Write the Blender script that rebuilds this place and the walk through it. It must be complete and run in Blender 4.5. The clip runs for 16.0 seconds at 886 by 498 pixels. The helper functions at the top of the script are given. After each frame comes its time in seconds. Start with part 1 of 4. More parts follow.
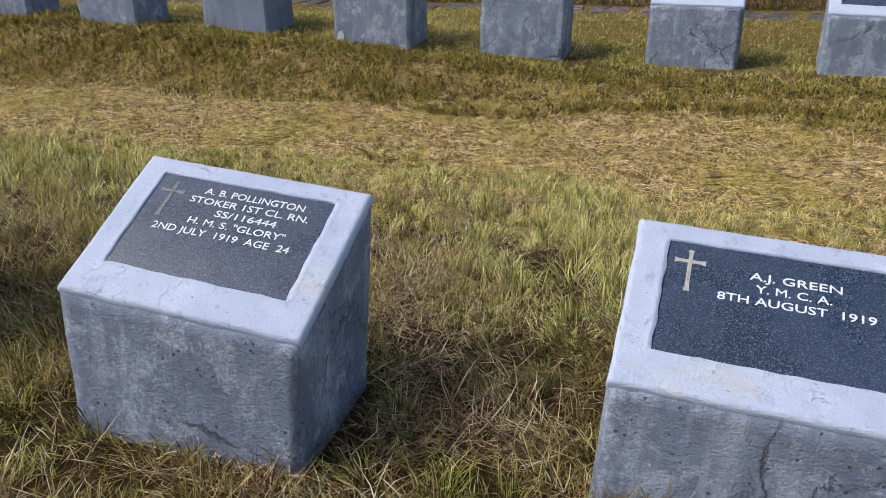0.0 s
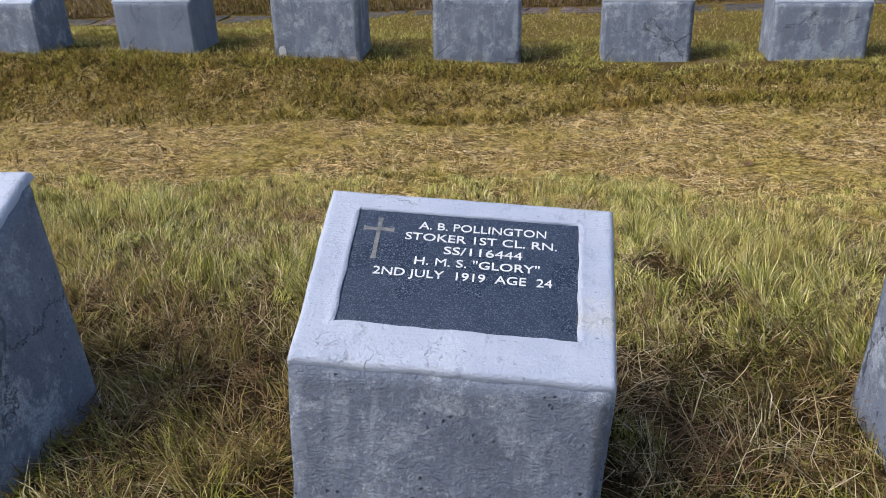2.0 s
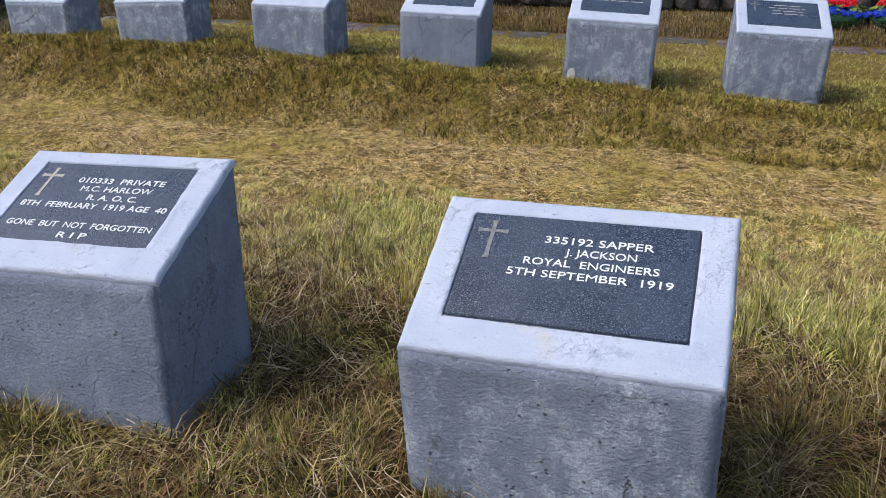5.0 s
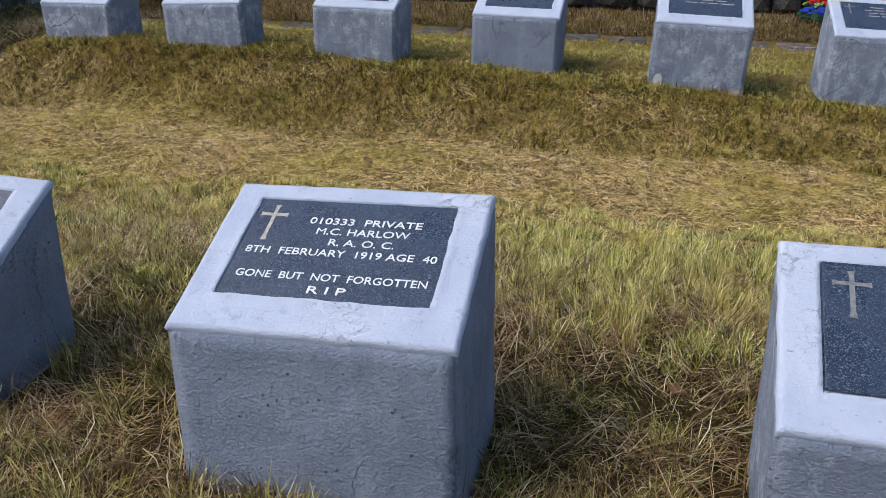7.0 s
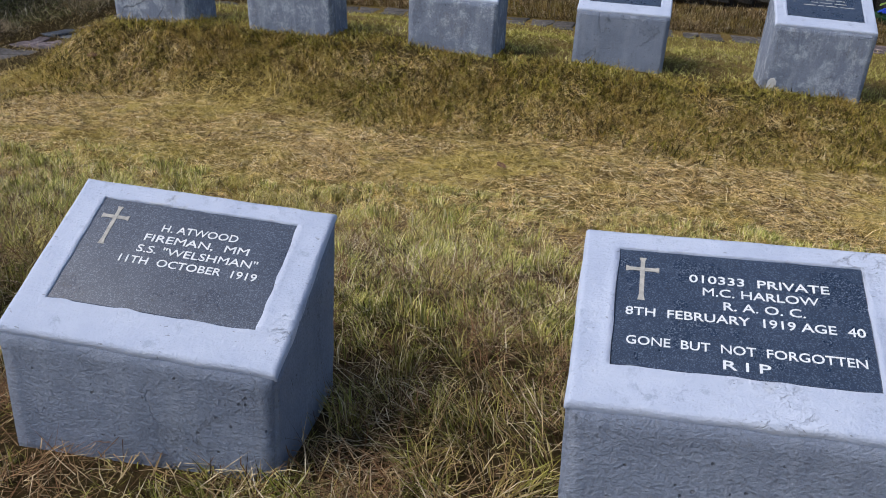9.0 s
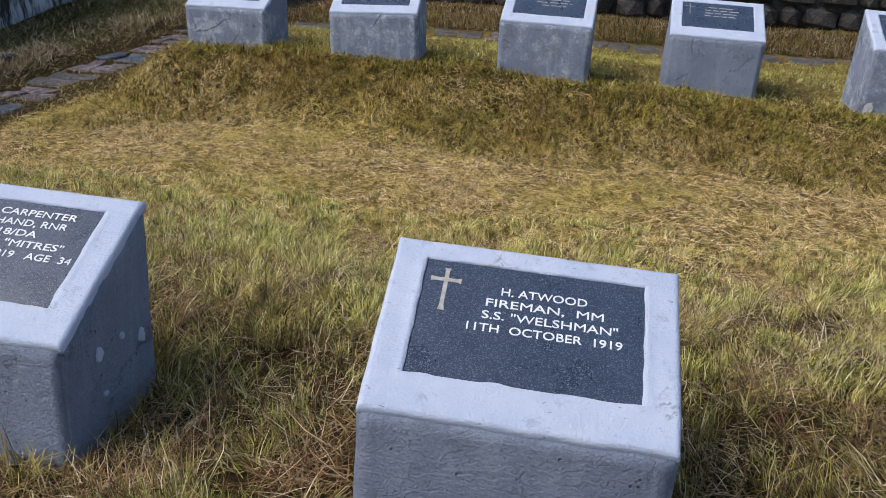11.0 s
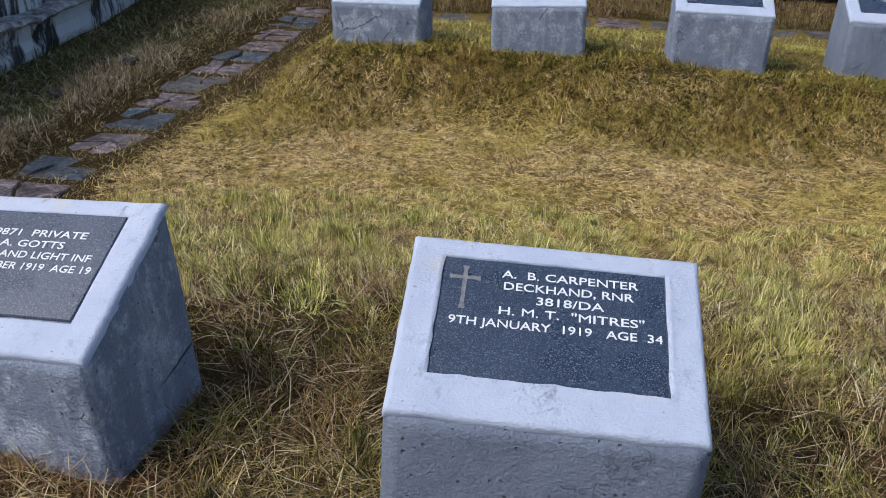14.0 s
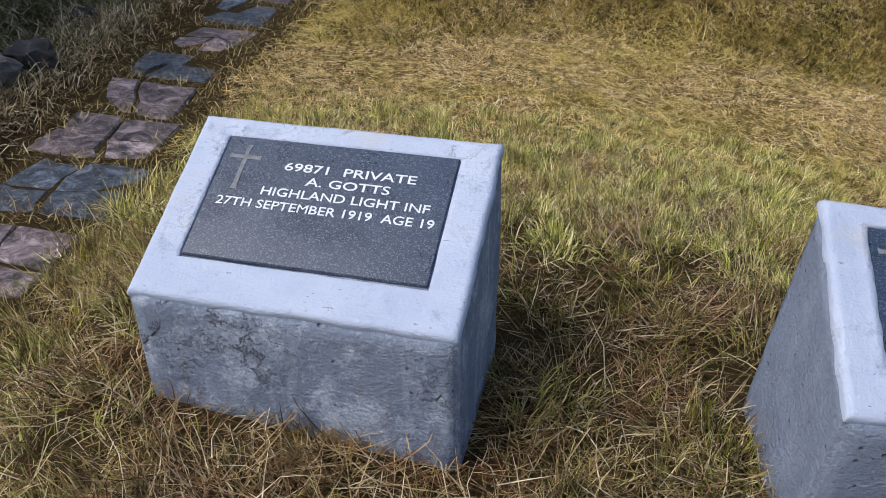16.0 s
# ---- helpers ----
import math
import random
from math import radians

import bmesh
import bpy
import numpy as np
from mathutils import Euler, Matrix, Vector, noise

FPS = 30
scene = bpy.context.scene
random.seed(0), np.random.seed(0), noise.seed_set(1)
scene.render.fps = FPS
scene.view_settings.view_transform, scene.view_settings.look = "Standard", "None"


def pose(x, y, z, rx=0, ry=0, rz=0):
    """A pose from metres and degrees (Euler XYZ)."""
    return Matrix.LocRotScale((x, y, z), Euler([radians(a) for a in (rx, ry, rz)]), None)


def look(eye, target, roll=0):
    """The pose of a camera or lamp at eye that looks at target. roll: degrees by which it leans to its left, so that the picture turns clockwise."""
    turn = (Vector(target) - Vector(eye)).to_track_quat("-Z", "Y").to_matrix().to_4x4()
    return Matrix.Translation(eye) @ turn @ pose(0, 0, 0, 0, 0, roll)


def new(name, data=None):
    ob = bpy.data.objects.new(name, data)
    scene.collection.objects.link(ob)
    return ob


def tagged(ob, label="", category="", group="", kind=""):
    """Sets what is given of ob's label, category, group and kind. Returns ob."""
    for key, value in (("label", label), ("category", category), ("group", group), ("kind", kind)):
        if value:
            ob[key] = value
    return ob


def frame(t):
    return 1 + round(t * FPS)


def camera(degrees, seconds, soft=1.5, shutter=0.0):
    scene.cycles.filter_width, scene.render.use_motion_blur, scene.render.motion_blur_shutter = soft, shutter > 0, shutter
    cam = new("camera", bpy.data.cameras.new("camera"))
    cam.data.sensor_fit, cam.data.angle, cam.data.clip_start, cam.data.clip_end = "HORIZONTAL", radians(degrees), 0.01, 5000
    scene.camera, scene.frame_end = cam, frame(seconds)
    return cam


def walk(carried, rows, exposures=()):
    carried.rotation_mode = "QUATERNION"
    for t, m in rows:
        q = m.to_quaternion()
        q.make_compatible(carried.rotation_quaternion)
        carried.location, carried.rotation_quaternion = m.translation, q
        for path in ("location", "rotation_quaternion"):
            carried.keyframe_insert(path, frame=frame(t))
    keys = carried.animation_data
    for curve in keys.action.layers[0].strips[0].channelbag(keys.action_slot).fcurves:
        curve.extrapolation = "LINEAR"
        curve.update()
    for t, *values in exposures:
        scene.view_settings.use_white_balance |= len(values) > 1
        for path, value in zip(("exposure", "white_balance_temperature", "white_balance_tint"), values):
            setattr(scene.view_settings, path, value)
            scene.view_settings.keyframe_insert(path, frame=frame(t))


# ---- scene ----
cam = camera(56.1, 16.0, soft=0.9)
PATH = [
    (0, (1.092, -1.189, 1.148), (0.4, 0.494, 0.319), -2.2),
    (0.5, (0.925, -1.222, 1.164), (0.39, 0.535, 0.372), -2.5),
    (1, (0.706, -1.299, 1.182), (0.376, 0.512, 0.399), -4.2),
    (1.5, (0.517, -1.285, 1.154), (0.192, 0.529, 0.378), -2.0),
    (2, (0.239, -1.204, 1.126), (-0.113, 0.584, 0.303), -3.4),
    (2.5, (0.038, -1.286, 1.168), (-0.483, 0.457, 0.338), -0.1),
    (3, (-0.167, -1.396, 1.195), (-0.652, 0.355, 0.359), -0.9),
    (3.5, (-0.333, -1.467, 1.221), (-0.799, 0.296, 0.402), 0.5),
    (4, (-0.535, -1.468, 1.222), (-1.146, 0.258, 0.416), 0.7),
    (4.2, (-0.656, -1.425, 1.21), (-1.287, 0.301, 0.421), -0.2),
    (6.3, (-1.538, -1.368, 1.221), (-1.875, 0.429, 0.411), 1.2),
    (6.5, (-1.601, -1.344, 1.214), (-1.98, 0.442, 0.397), 1.4),
    (7, (-1.818, -1.269, 1.193), (-2.281, 0.507, 0.399), 0.1),
    (7.5, (-2.037, -1.19, 1.192), (-2.499, 0.568, 0.357), 1.7),
    (8, (-2.189, -1.203, 1.192), (-2.674, 0.553, 0.366), 3.9),
    (8.2, (-2.285, -1.234, 1.208), (-2.717, 0.532, 0.373), 3.9),
    (10.3, (-3.108, -1.207, 1.252), (-3.521, 0.562, 0.415), 0.9),
    (10.5, (-3.19, -1.212, 1.256), (-3.637, 0.557, 0.436), 2.1),
    (11, (-3.435, -1.26, 1.258), (-3.766, 0.54, 0.45), 2.5),
    (11.5, (-3.668, -1.295, 1.286), (-3.974, 0.51, 0.478), 1.8),
    (12, (-3.893, -1.266, 1.276), (-4.299, 0.508, 0.447), 0.7),
    (12.5, (-4.124, -1.178, 1.281), (-4.517, 0.591, 0.435), 1.2),
    (13, (-4.346, -1.11, 1.273), (-4.762, 0.652, 0.421), 2.1),
    (13.5, (-4.536, -1.143, 1.282), (-4.851, 0.635, 0.422), 1.8),
    (14, (-4.735, -1.216, 1.298), (-4.991, 0.572, 0.44), 1.5),
    (14.5, (-4.893, -1.203, 1.276), (-5.241, 0.565, 0.407), 3.2),
    (15, (-5.127, -1.082, 1.241), (-5.493, 0.664, 0.336), 2.1),
    (15.5, (-5.295, -1.04, 1.244), (-5.666, 0.689, 0.308), 4.1),
    (15.9, (-5.494, -1.055, 1.241), (-5.735, 0.68, 0.281), 6.9),
    (16, (-5.539, -1.043, 1.24), (-5.713, 0.639, 0.172), 4.9),
]
walk(cam, [(t, look(eye, target, roll)) for t, eye, target, roll in PATH], exposures=[(0.0, 0.80, 6250, 10), (1.0, 0.83, 6250, 10), (2.0, 0.76, 6300, 10), (4.0, 0.82, 6300, 10), (6.5, 0.74, 6150, 10), (8.0, 0.58, 6100, 10), (10.5, 0.68, 6150, 10), (12.5, 0.74, 6150, 10), (13.0, 0.65, 6100, 10), (14.5, 0.65, 6050, 10), (16.0, 0.65, 6050, 10)])


# ---- world, sun, exposure ----
SUN_ELEV, SUN_AZ = 50.0, -118.0  # degrees; azimuth from +y towards +x
world = bpy.data.worlds.new("overcast_sky")
scene.world = world
world.use_nodes = True
wn = world.node_tree.nodes
sky = wn.new("ShaderNodeTexSky")
sky.sky_type = "NISHITA"
sky.sun_disc = False
sky.sun_elevation = radians(SUN_ELEV)
sky.sun_rotation = radians(SUN_AZ)
sky.air_density, sky.dust_density, sky.ozone_density = 1.0, 3.0, 1.0
wn["Background"].inputs["Strength"].default_value = 0.092
world.node_tree.links.new(sky.outputs[0], wn["Background"].inputs["Color"])
sun = new("sun", bpy.data.lights.new("sun", "SUN"))
sun.data.energy, sun.data.angle, sun.data.color = 1.25, radians(28), (1.0, 0.96, 0.91)
sun_from = Vector((math.sin(radians(SUN_AZ)) * math.cos(radians(SUN_ELEV)), math.cos(radians(SUN_AZ)) * math.cos(radians(SUN_ELEV)), math.sin(radians(SUN_ELEV))))
sun.matrix_world = look(sun_from * 30, (0, 0, 0))


# ---- materials ----
class Mat:
    """A small builder of node materials."""

    def __init__(self, name, rough=0.8, metal=0.0, spec=0.5):
        self.m = bpy.data.materials.new(name)
        self.m.use_nodes = True
        self.t = self.m.node_tree
        self.n = self.t.nodes
        self.b = self.n["Principled BSDF"]
        self.b.inputs["Roughness"].default_value = rough
        self.b.inputs["Metallic"].default_value = metal
        self.b.inputs["Specular IOR Level"].default_value = spec
        self.geo = self.n.new("ShaderNodeNewGeometry")
        self.tex = self.n.new("ShaderNodeTexCoord")
        self.info = self.n.new("ShaderNodeObjectInfo")

    def link(self, a, b):
        self.t.links.new(a, b)

    def coords(self, scale=(1, 1, 1), own=True):
        """Object coordinates, shifted for each object by its random number; or world coordinates."""
        mp = self.n.new("ShaderNodeMapping")
        mp.inputs["Scale"].default_value = scale
        if own:
            self.link(self.tex.outputs["Object"], mp.inputs["Vector"])
            mul = self.n.new("ShaderNodeVectorMath")
            mul.operation = "SCALE"
            mul.inputs[0].default_value = (37.0, 19.0, 11.0)
            self.link(self.info.outputs["Random"], mul.inputs["Scale"])
            self.link(mul.outputs[0], mp.inputs["Location"])
        else:
            self.link(self.geo.outputs["Position"], mp.inputs["Vector"])
        return mp.outputs[0]

    def noise(self, vec, scale, detail=4.0, rough=0.6, distort=0.0):
        nd = self.n.new("ShaderNodeTexNoise")
        nd.inputs["Scale"].default_value, nd.inputs["Detail"].default_value = scale, detail
        nd.inputs["Roughness"].default_value, nd.inputs["Distortion"].default_value = rough, distort
        self.link(vec, nd.inputs["Vector"])
        return nd.outputs["Fac"]

    def cells(self, vec, scale, feature="F1"):
        nd = self.n.new("ShaderNodeTexVoronoi")
        nd.feature = feature
        nd.inputs["Scale"].default_value = scale
        self.link(vec, nd.inputs["Vector"])
        return nd.outputs["Distance"]

    def ramp(self, fac, stops):
        nd = self.n.new("ShaderNodeValToRGB")
        els = nd.color_ramp.elements
        while len(els) < len(stops):
            els.new(0.5)
        for el, (p, c) in zip(els, stops):
            el.position = p
            el.color = (c, c, c, 1) if isinstance(c, (int, float)) else (*c, 1)
        self.link(fac, nd.inputs["Fac"])
        return nd.outputs["Color"]

    def mix(self, fac, a, b, kind="MIX"):
        nd = self.n.new("ShaderNodeMix")
        nd.data_type, nd.blend_type = "RGBA", kind
        for sock, v in ((nd.inputs[0], fac), (nd.inputs[6], a), (nd.inputs[7], b)):
            if isinstance(v, (int, float)):
                sock.default_value = v
            elif isinstance(v, tuple):
                sock.default_value = (*v, 1)
            else:
                self.link(v, sock)
        return nd.outputs[2]

    def color(self, c):
        if isinstance(c, tuple):
            self.b.inputs["Base Color"].default_value = (*c, 1)
        else:
            self.link(c, self.b.inputs["Base Color"])

    def bump(self, h, strength=0.4, dist=0.01):
        nd = self.n.new("ShaderNodeBump")
        nd.inputs["Strength"].default_value, nd.inputs["Distance"].default_value = strength, dist
        self.link(h, nd.inputs["Height"])
        self.link(nd.outputs[0], self.b.inputs["Normal"])


def cement_material(name, streaks=0.5, bloom_from=0.53, cracks=1.0, brushed=0.4):
    """Weathered grey cement paint. streaks: pale runs; bloom_from: the lower, the more lime bloom; brushed: level brush marks."""
    m = Mat(name, rough=0.85, spec=0.3)
    v = m.coords()
    streak = m.noise(m.coords((1, 1, 0.14)), 17, 5, 0.65)
    blotch = m.noise(v, 5.0, 6, 0.65, 0.5)
    grain = m.noise(v, 150, 4, 0.75)
    lumps = m.noise(v, 34, 6, 0.72, 0.5)
    base = m.ramp(blotch, [(0.28, (0.175, 0.205, 0.275)), (0.72, (0.275, 0.315, 0.405))])
    base = m.mix(m.ramp(streak, [(0.52, 0.0), (0.70, streaks)]), base, (0.46, 0.50, 0.58))
    base = m.mix(m.ramp(streak, [(0.26, streaks), (0.42, 0.0)]), base, (0.21, 0.21, 0.22))
    bloom = m.noise(m.coords((1.2, 1.2, 1.0)), 6.0, 14, 0.86, 0.1)
    base = m.mix(m.ramp(bloom, [(bloom_from, 0.0), (bloom_from + 0.08, 0.85)]), base, (0.52, 0.565, 0.65))
    rust = m.noise(v, 3.1, 5, 0.6)
    base = m.mix(m.ramp(rust, [(0.66, 0.0), (0.8, 0.5)]), base, (0.30, 0.26, 0.2))
    warp = m.mix(0.45, v, m.noise(v, 5, 7, 0.7), "ADD")
    crack = m.cells(warp, 3.4, "DISTANCE_TO_EDGE")
    where = m.ramp(m.noise(v, 2.3, 2, 0.5), [(0.5, 0.0), (0.56, cracks)])
    line = m.mix(1.0, m.ramp(crack, [(0.0, 1.0), (0.012, 0.0)]), where, "MULTIPLY")
    base = m.mix(m.mix(1.0, line, (0.6, 0.6, 0.6), "MULTIPLY"), base, (0.1, 0.1, 0.11))
    base = m.mix(m.ramp(grain, [(0.32, 0.55), (0.55, 0.0)]), base, (0.13, 0.14, 0.165))
    pits = m.cells(v, 55)
    gate = m.ramp(m.noise(v, 19, 3, 0.6), [(0.56, 0.0), (0.6, 1.0)])
    pit = m.mix(1.0, m.ramp(pits, [(0.12, 1.0), (0.22, 0.0)]), gate, "MULTIPLY")
    base = m.mix(m.mix(1.0, pit, (0.7, 0.7, 0.7), "MULTIPLY"), base, (0.07, 0.075, 0.09))
    m.color(base)
    brush = m.noise(m.coords((0.7, 0.7, 1.6)), 24, 8, 0.72, 0.8)
    dabs = m.noise(m.coords((0.9, 0.9, 1.2)), 66, 3, 0.55, 0.9)
    h = m.mix(brushed, m.mix(0.35, lumps, bloom), brush)
    h = m.mix(0.4, h, dabs)
    h = m.mix(0.2, h, grain)
    h = m.mix(1.0, h, line, "SUBTRACT")
    h = m.mix(0.5, h, pit, "SUBTRACT")
    m.bump(h, 0.9, 0.017)
    return m.m


def paint_material():
    """Chalky pale paint, thick brush marks, hair cracks, flaked spots and worn yellowish patches."""
    m = Mat("pale_paint", rough=0.75, spec=0.3)
    v = m.coords()
    cloud = m.noise(v, 6, 5, 0.6)
    base = m.ramp(cloud, [(0.3, (0.43, 0.48, 0.61)), (0.7, (0.55, 0.595, 0.71))])
    worn = m.noise(v, 15, 10, 0.8, 0.2)
    base = m.mix(m.ramp(worn, [(0.56, 0.0), (0.64, 0.7)]), base, (0.31, 0.355, 0.46))
    yel = m.noise(v, 4.2, 5, 0.6)
    base = m.mix(m.ramp(yel, [(0.60, 0.0), (0.72, 0.6)]), base, (0.56, 0.53, 0.45))
    warp = m.mix(0.4, v, m.noise(v, 7, 6, 0.7), "ADD")
    crack = m.cells(warp, 15.0, "DISTANCE_TO_EDGE")
    where = m.ramp(m.noise(v, 6.0, 3, 0.6), [(0.56, 0.0), (0.66, 0.5)])
    line = m.mix(1.0, m.ramp(crack, [(0.0, 1.0), (0.02, 0.0)]), where, "MULTIPLY")
    base = m.mix(m.mix(1.0, line, (0.75, 0.75, 0.75), "MULTIPLY"), base, (0.13, 0.14, 0.17))
    spots = m.noise(m.coords((1.0, 2.2, 1.0)), 60, 3, 0.6)
    base = m.mix(m.ramp(spots, [(0.68, 0.0), (0.72, 0.75)]), base, (0.20, 0.21, 0.24))
    m.color(base)
    strokes = m.noise(m.coords((0.5, 2.0, 2.0)), 42, 6, 0.7, 0.4)
    h = m.mix(0.5, strokes, m.noise(v, 140, 3, 0.65))
    h = m.mix(1.0, h, line, "SUBTRACT")
    m.bump(h, 0.75, 0.007)
    return m.m


def granite_material():
    """Dark honed granite with small pale flecks."""
    m = Mat("dark_granite", rough=0.3, spec=0.85)
    v = m.coords()
    fleck = m.noise(v, 330, 2, 0.6)
    cloud = m.noise(v, 8, 4, 0.6)
    base = m.ramp(cloud, [(0.3, (0.014, 0.026, 0.052)), (0.7, (0.027, 0.043, 0.08))])
    base = m.mix(m.ramp(fleck, [(0.52, 0.0), (0.66, 0.9)]), base, (0.15, 0.18, 0.235))
    coarse = m.noise(v, 150, 2, 0.6)
    base = m.mix(m.ramp(coarse, [(0.62, 0.0), (0.72, 0.5)]), base, (0.17, 0.20, 0.25))
    base = m.mix(m.ramp(coarse, [(0.30, 0.7), (0.40, 0.0)]), base, (0.012, 0.016, 0.024))
    m.color(base)
    m.link(m.ramp(cloud, [(0.3, 0.24), (0.75, 0.36)]), m.b.inputs["Roughness"])
    m.bump(fleck, 0.15, 0.001)
    return m.m


def plain_material(name, c0, c1, scale=30, rough=0.7, bump=0.3, spec=0.3):
    m = Mat(name, rough=rough, spec=spec)
    v = m.coords()
    f = m.noise(v, scale, 5, 0.65)
    m.color(m.ramp(f, [(0.3, c0), (0.7, c1)]))
    m.bump(f, bump, 0.004)
    return m.m


def slab_material(name, c0, c1, c2):
    """Natural paving stone with veins and lichen."""
    m = Mat(name, rough=0.62, spec=0.5)
    v = m.coords()
    f = m.noise(v, 12, 9, 0.75, 1.2)
    g = m.noise(v, 60, 4, 0.7)
    c = m.ramp(f, [(0.4, c0), (0.52, c1), (0.64, c2)])
    c = m.mix(m.ramp(g, [(0.55, 0.0), (0.75, 0.5)]), c, (0.5, 0.48, 0.46))
    tone = m.ramp(m.info.outputs["Random"], [(0.0, 0.65), (1.0, 1.2)])
    m.color(m.mix(1.0, c, tone, "MULTIPLY"))
    m.bump(m.mix(0.5, f, g), 0.6, 0.008)
    return m.m


def rock_material(name, c0, c1, c2):
    m = Mat(name, rough=0.9, spec=0.25)
    v = m.coords()
    f = m.noise(v, 6, 8, 0.7, 0.6)
    g = m.noise(v, 45, 4, 0.7)
    c = m.ramp(f, [(0.3, c0), (0.55, c1), (0.75, c2)])
    tone = m.ramp(m.info.outputs["Random"], [(0.0, 0.6), (1.0, 1.3)])
    m.color(m.mix(1.0, c, tone, "MULTIPLY"))
    m.bump(m.mix(0.4, f, g), 0.8, 0.02)
    return m.m


def blade_material(name, stops, patch, patch_scale=1.6, tuft=0.5):
    """Grass blades: each blade has its own tone, tufts differ, drifts of another tone run across the lawn."""
    m = Mat(name, rough=0.6, spec=0.08)
    own = m.ramp(m.geo.outputs["Random Per Island"], stops)
    v = m.coords(own=False)
    flat = m.coords((1.0, 1.0, 0.15), own=False)
    drift = m.noise(v, patch_scale, 4, 0.6, 0.4)
    fine = m.noise(v, patch_scale * 6, 3, 0.6)
    f = m.mix(0.35, drift, fine)
    c = m.mix(m.ramp(f, [(0.46, 0.0), (0.58, 0.8)]), own, m.mix(0.6, own, patch))
    tone = m.ramp(m.noise(flat, 24, 3, 0.65, 0.3), [(0.36, 1.0 - tuft), (0.5, 1.0), (0.68, 1.0 + 0.45 * tuft)])
    m.color(m.mix(1.0, c, tone, "MULTIPLY"))
    return m.m


def ground_material():
    """Thatch, straw and soil below the grass; the thatch colour includes painted shade."""
    m = Mat("turf", rough=0.95, spec=0.05)
    v = m.coords(own=False)
    a = m.noise(v, 2.2, 6, 0.65, 0.5)
    b = m.noise(m.coords((1.0, 1.3, 1.0), own=False), 40, 6, 0.75, 0.6)
    c = m.noise(v, 130, 4, 0.7)
    straw = m.ramp(b, [(0.32, (0.045, 0.026, 0.010)), (0.5, (0.26, 0.17, 0.055)), (0.7, (0.58, 0.44, 0.19))])
    green = m.ramp(b, [(0.3, (0.10, 0.09, 0.02)), (0.7, (0.34, 0.28, 0.06))])
    col = m.mix(m.ramp(a, [(0.42, 0.0), (0.6, 0.7)]), straw, green)
    pink = m.noise(v, 3.4, 5, 0.7, 0.8)
    col = m.mix(m.ramp(pink, [(0.55, 0.0), (0.66, 0.8)]), col, m.ramp(b, [(0.3, (0.20, 0.12, 0.06)), (0.7, (0.60, 0.46, 0.28))]))
    split = m.n.new("ShaderNodeSeparateXYZ")
    m.link(m.geo.outputs["Position"], split.inputs[0])
    ragged = m.n.new("ShaderNodeMath")
    ragged.operation = "MULTIPLY_ADD"
    m.link(m.noise(v, 2.6, 4, 0.6), ragged.inputs[0])
    ragged.inputs[1].default_value = 0.8
    m.link(split.outputs["Y"], ragged.inputs[2])
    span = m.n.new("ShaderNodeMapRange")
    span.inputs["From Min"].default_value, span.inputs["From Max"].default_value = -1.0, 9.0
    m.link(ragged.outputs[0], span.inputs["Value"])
    # Brown thatch, darkened further: shade at the grass roots is put into its colour.
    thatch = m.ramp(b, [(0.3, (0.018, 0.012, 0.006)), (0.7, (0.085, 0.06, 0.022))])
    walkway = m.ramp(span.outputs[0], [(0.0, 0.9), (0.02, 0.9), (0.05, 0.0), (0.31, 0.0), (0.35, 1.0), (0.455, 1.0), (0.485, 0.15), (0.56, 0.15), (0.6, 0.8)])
    aside = m.n.new("ShaderNodeMapRange")
    aside.inputs["From Min"].default_value, aside.inputs["From Max"].default_value = -20.0, 20.0
    m.link(split.outputs["X"], aside.inputs["Value"])
    beyond = m.ramp(aside.outputs[0], [(0.265, 1.0), (0.275, 0.0), (0.555, 0.0), (0.58, 1.0)])
    lawn_side = m.ramp(aside.outputs[0], [(0.334, 0.0), (0.346, 1.0)])
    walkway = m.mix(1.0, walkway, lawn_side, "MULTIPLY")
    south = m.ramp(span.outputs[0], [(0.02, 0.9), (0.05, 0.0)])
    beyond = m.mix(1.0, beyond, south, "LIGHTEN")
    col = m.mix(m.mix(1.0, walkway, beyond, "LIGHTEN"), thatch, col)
    col = m.mix(m.ramp(c, [(0.35, 0.55), (0.55, 0.0)]), col, (0.07, 0.047, 0.02))
    m.color(col)
    m.bump(m.mix(0.5, b, c), 0.9, 0.02)
    return m.m


CEMENT_STREAKED = cement_material("streaked_cement", 0.75, 0.50, 1.0, 0.08)
CEMENT_LIMED = cement_material("limed_cement", 0.35, 0.505, 0.8, 0.2)
CEMENT_BRUSHED = cement_material("brushed_cement", 0.22, 0.60, 0.25, 0.42)
PAINT, GRANITE = paint_material(), granite_material()
LETTER = plain_material("letter_paint", (0.74, 0.75, 0.76), (0.86, 0.86, 0.86), 60, 0.6, 0.1)
FADED = plain_material("faded_letter_paint", (0.26, 0.27, 0.28), (0.46, 0.46, 0.46), 60, 0.6, 0.1)
CREAM = plain_material("cross_stone", (0.30, 0.285, 0.25), (0.54, 0.51, 0.46), 80, 0.7, 0.2)
GREY_CUT = plain_material("grey_cut_stone", (0.12, 0.125, 0.135), (0.27, 0.275, 0.28), 90, 0.6, 0.3)
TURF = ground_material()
SLAB_BLUE = slab_material("blue_slate", (0.012, 0.016, 0.022), (0.05, 0.062, 0.082), (0.16, 0.185, 0.22))
SLAB_PINK = slab_material("mauve_stone", (0.022, 0.018, 0.018), (0.15, 0.108, 0.108), (0.40, 0.32, 0.32))
SLAB_GREY = slab_material("brown_slate", (0.03, 0.027, 0.024), (0.085, 0.075, 0.068), (0.19, 0.165, 0.15))
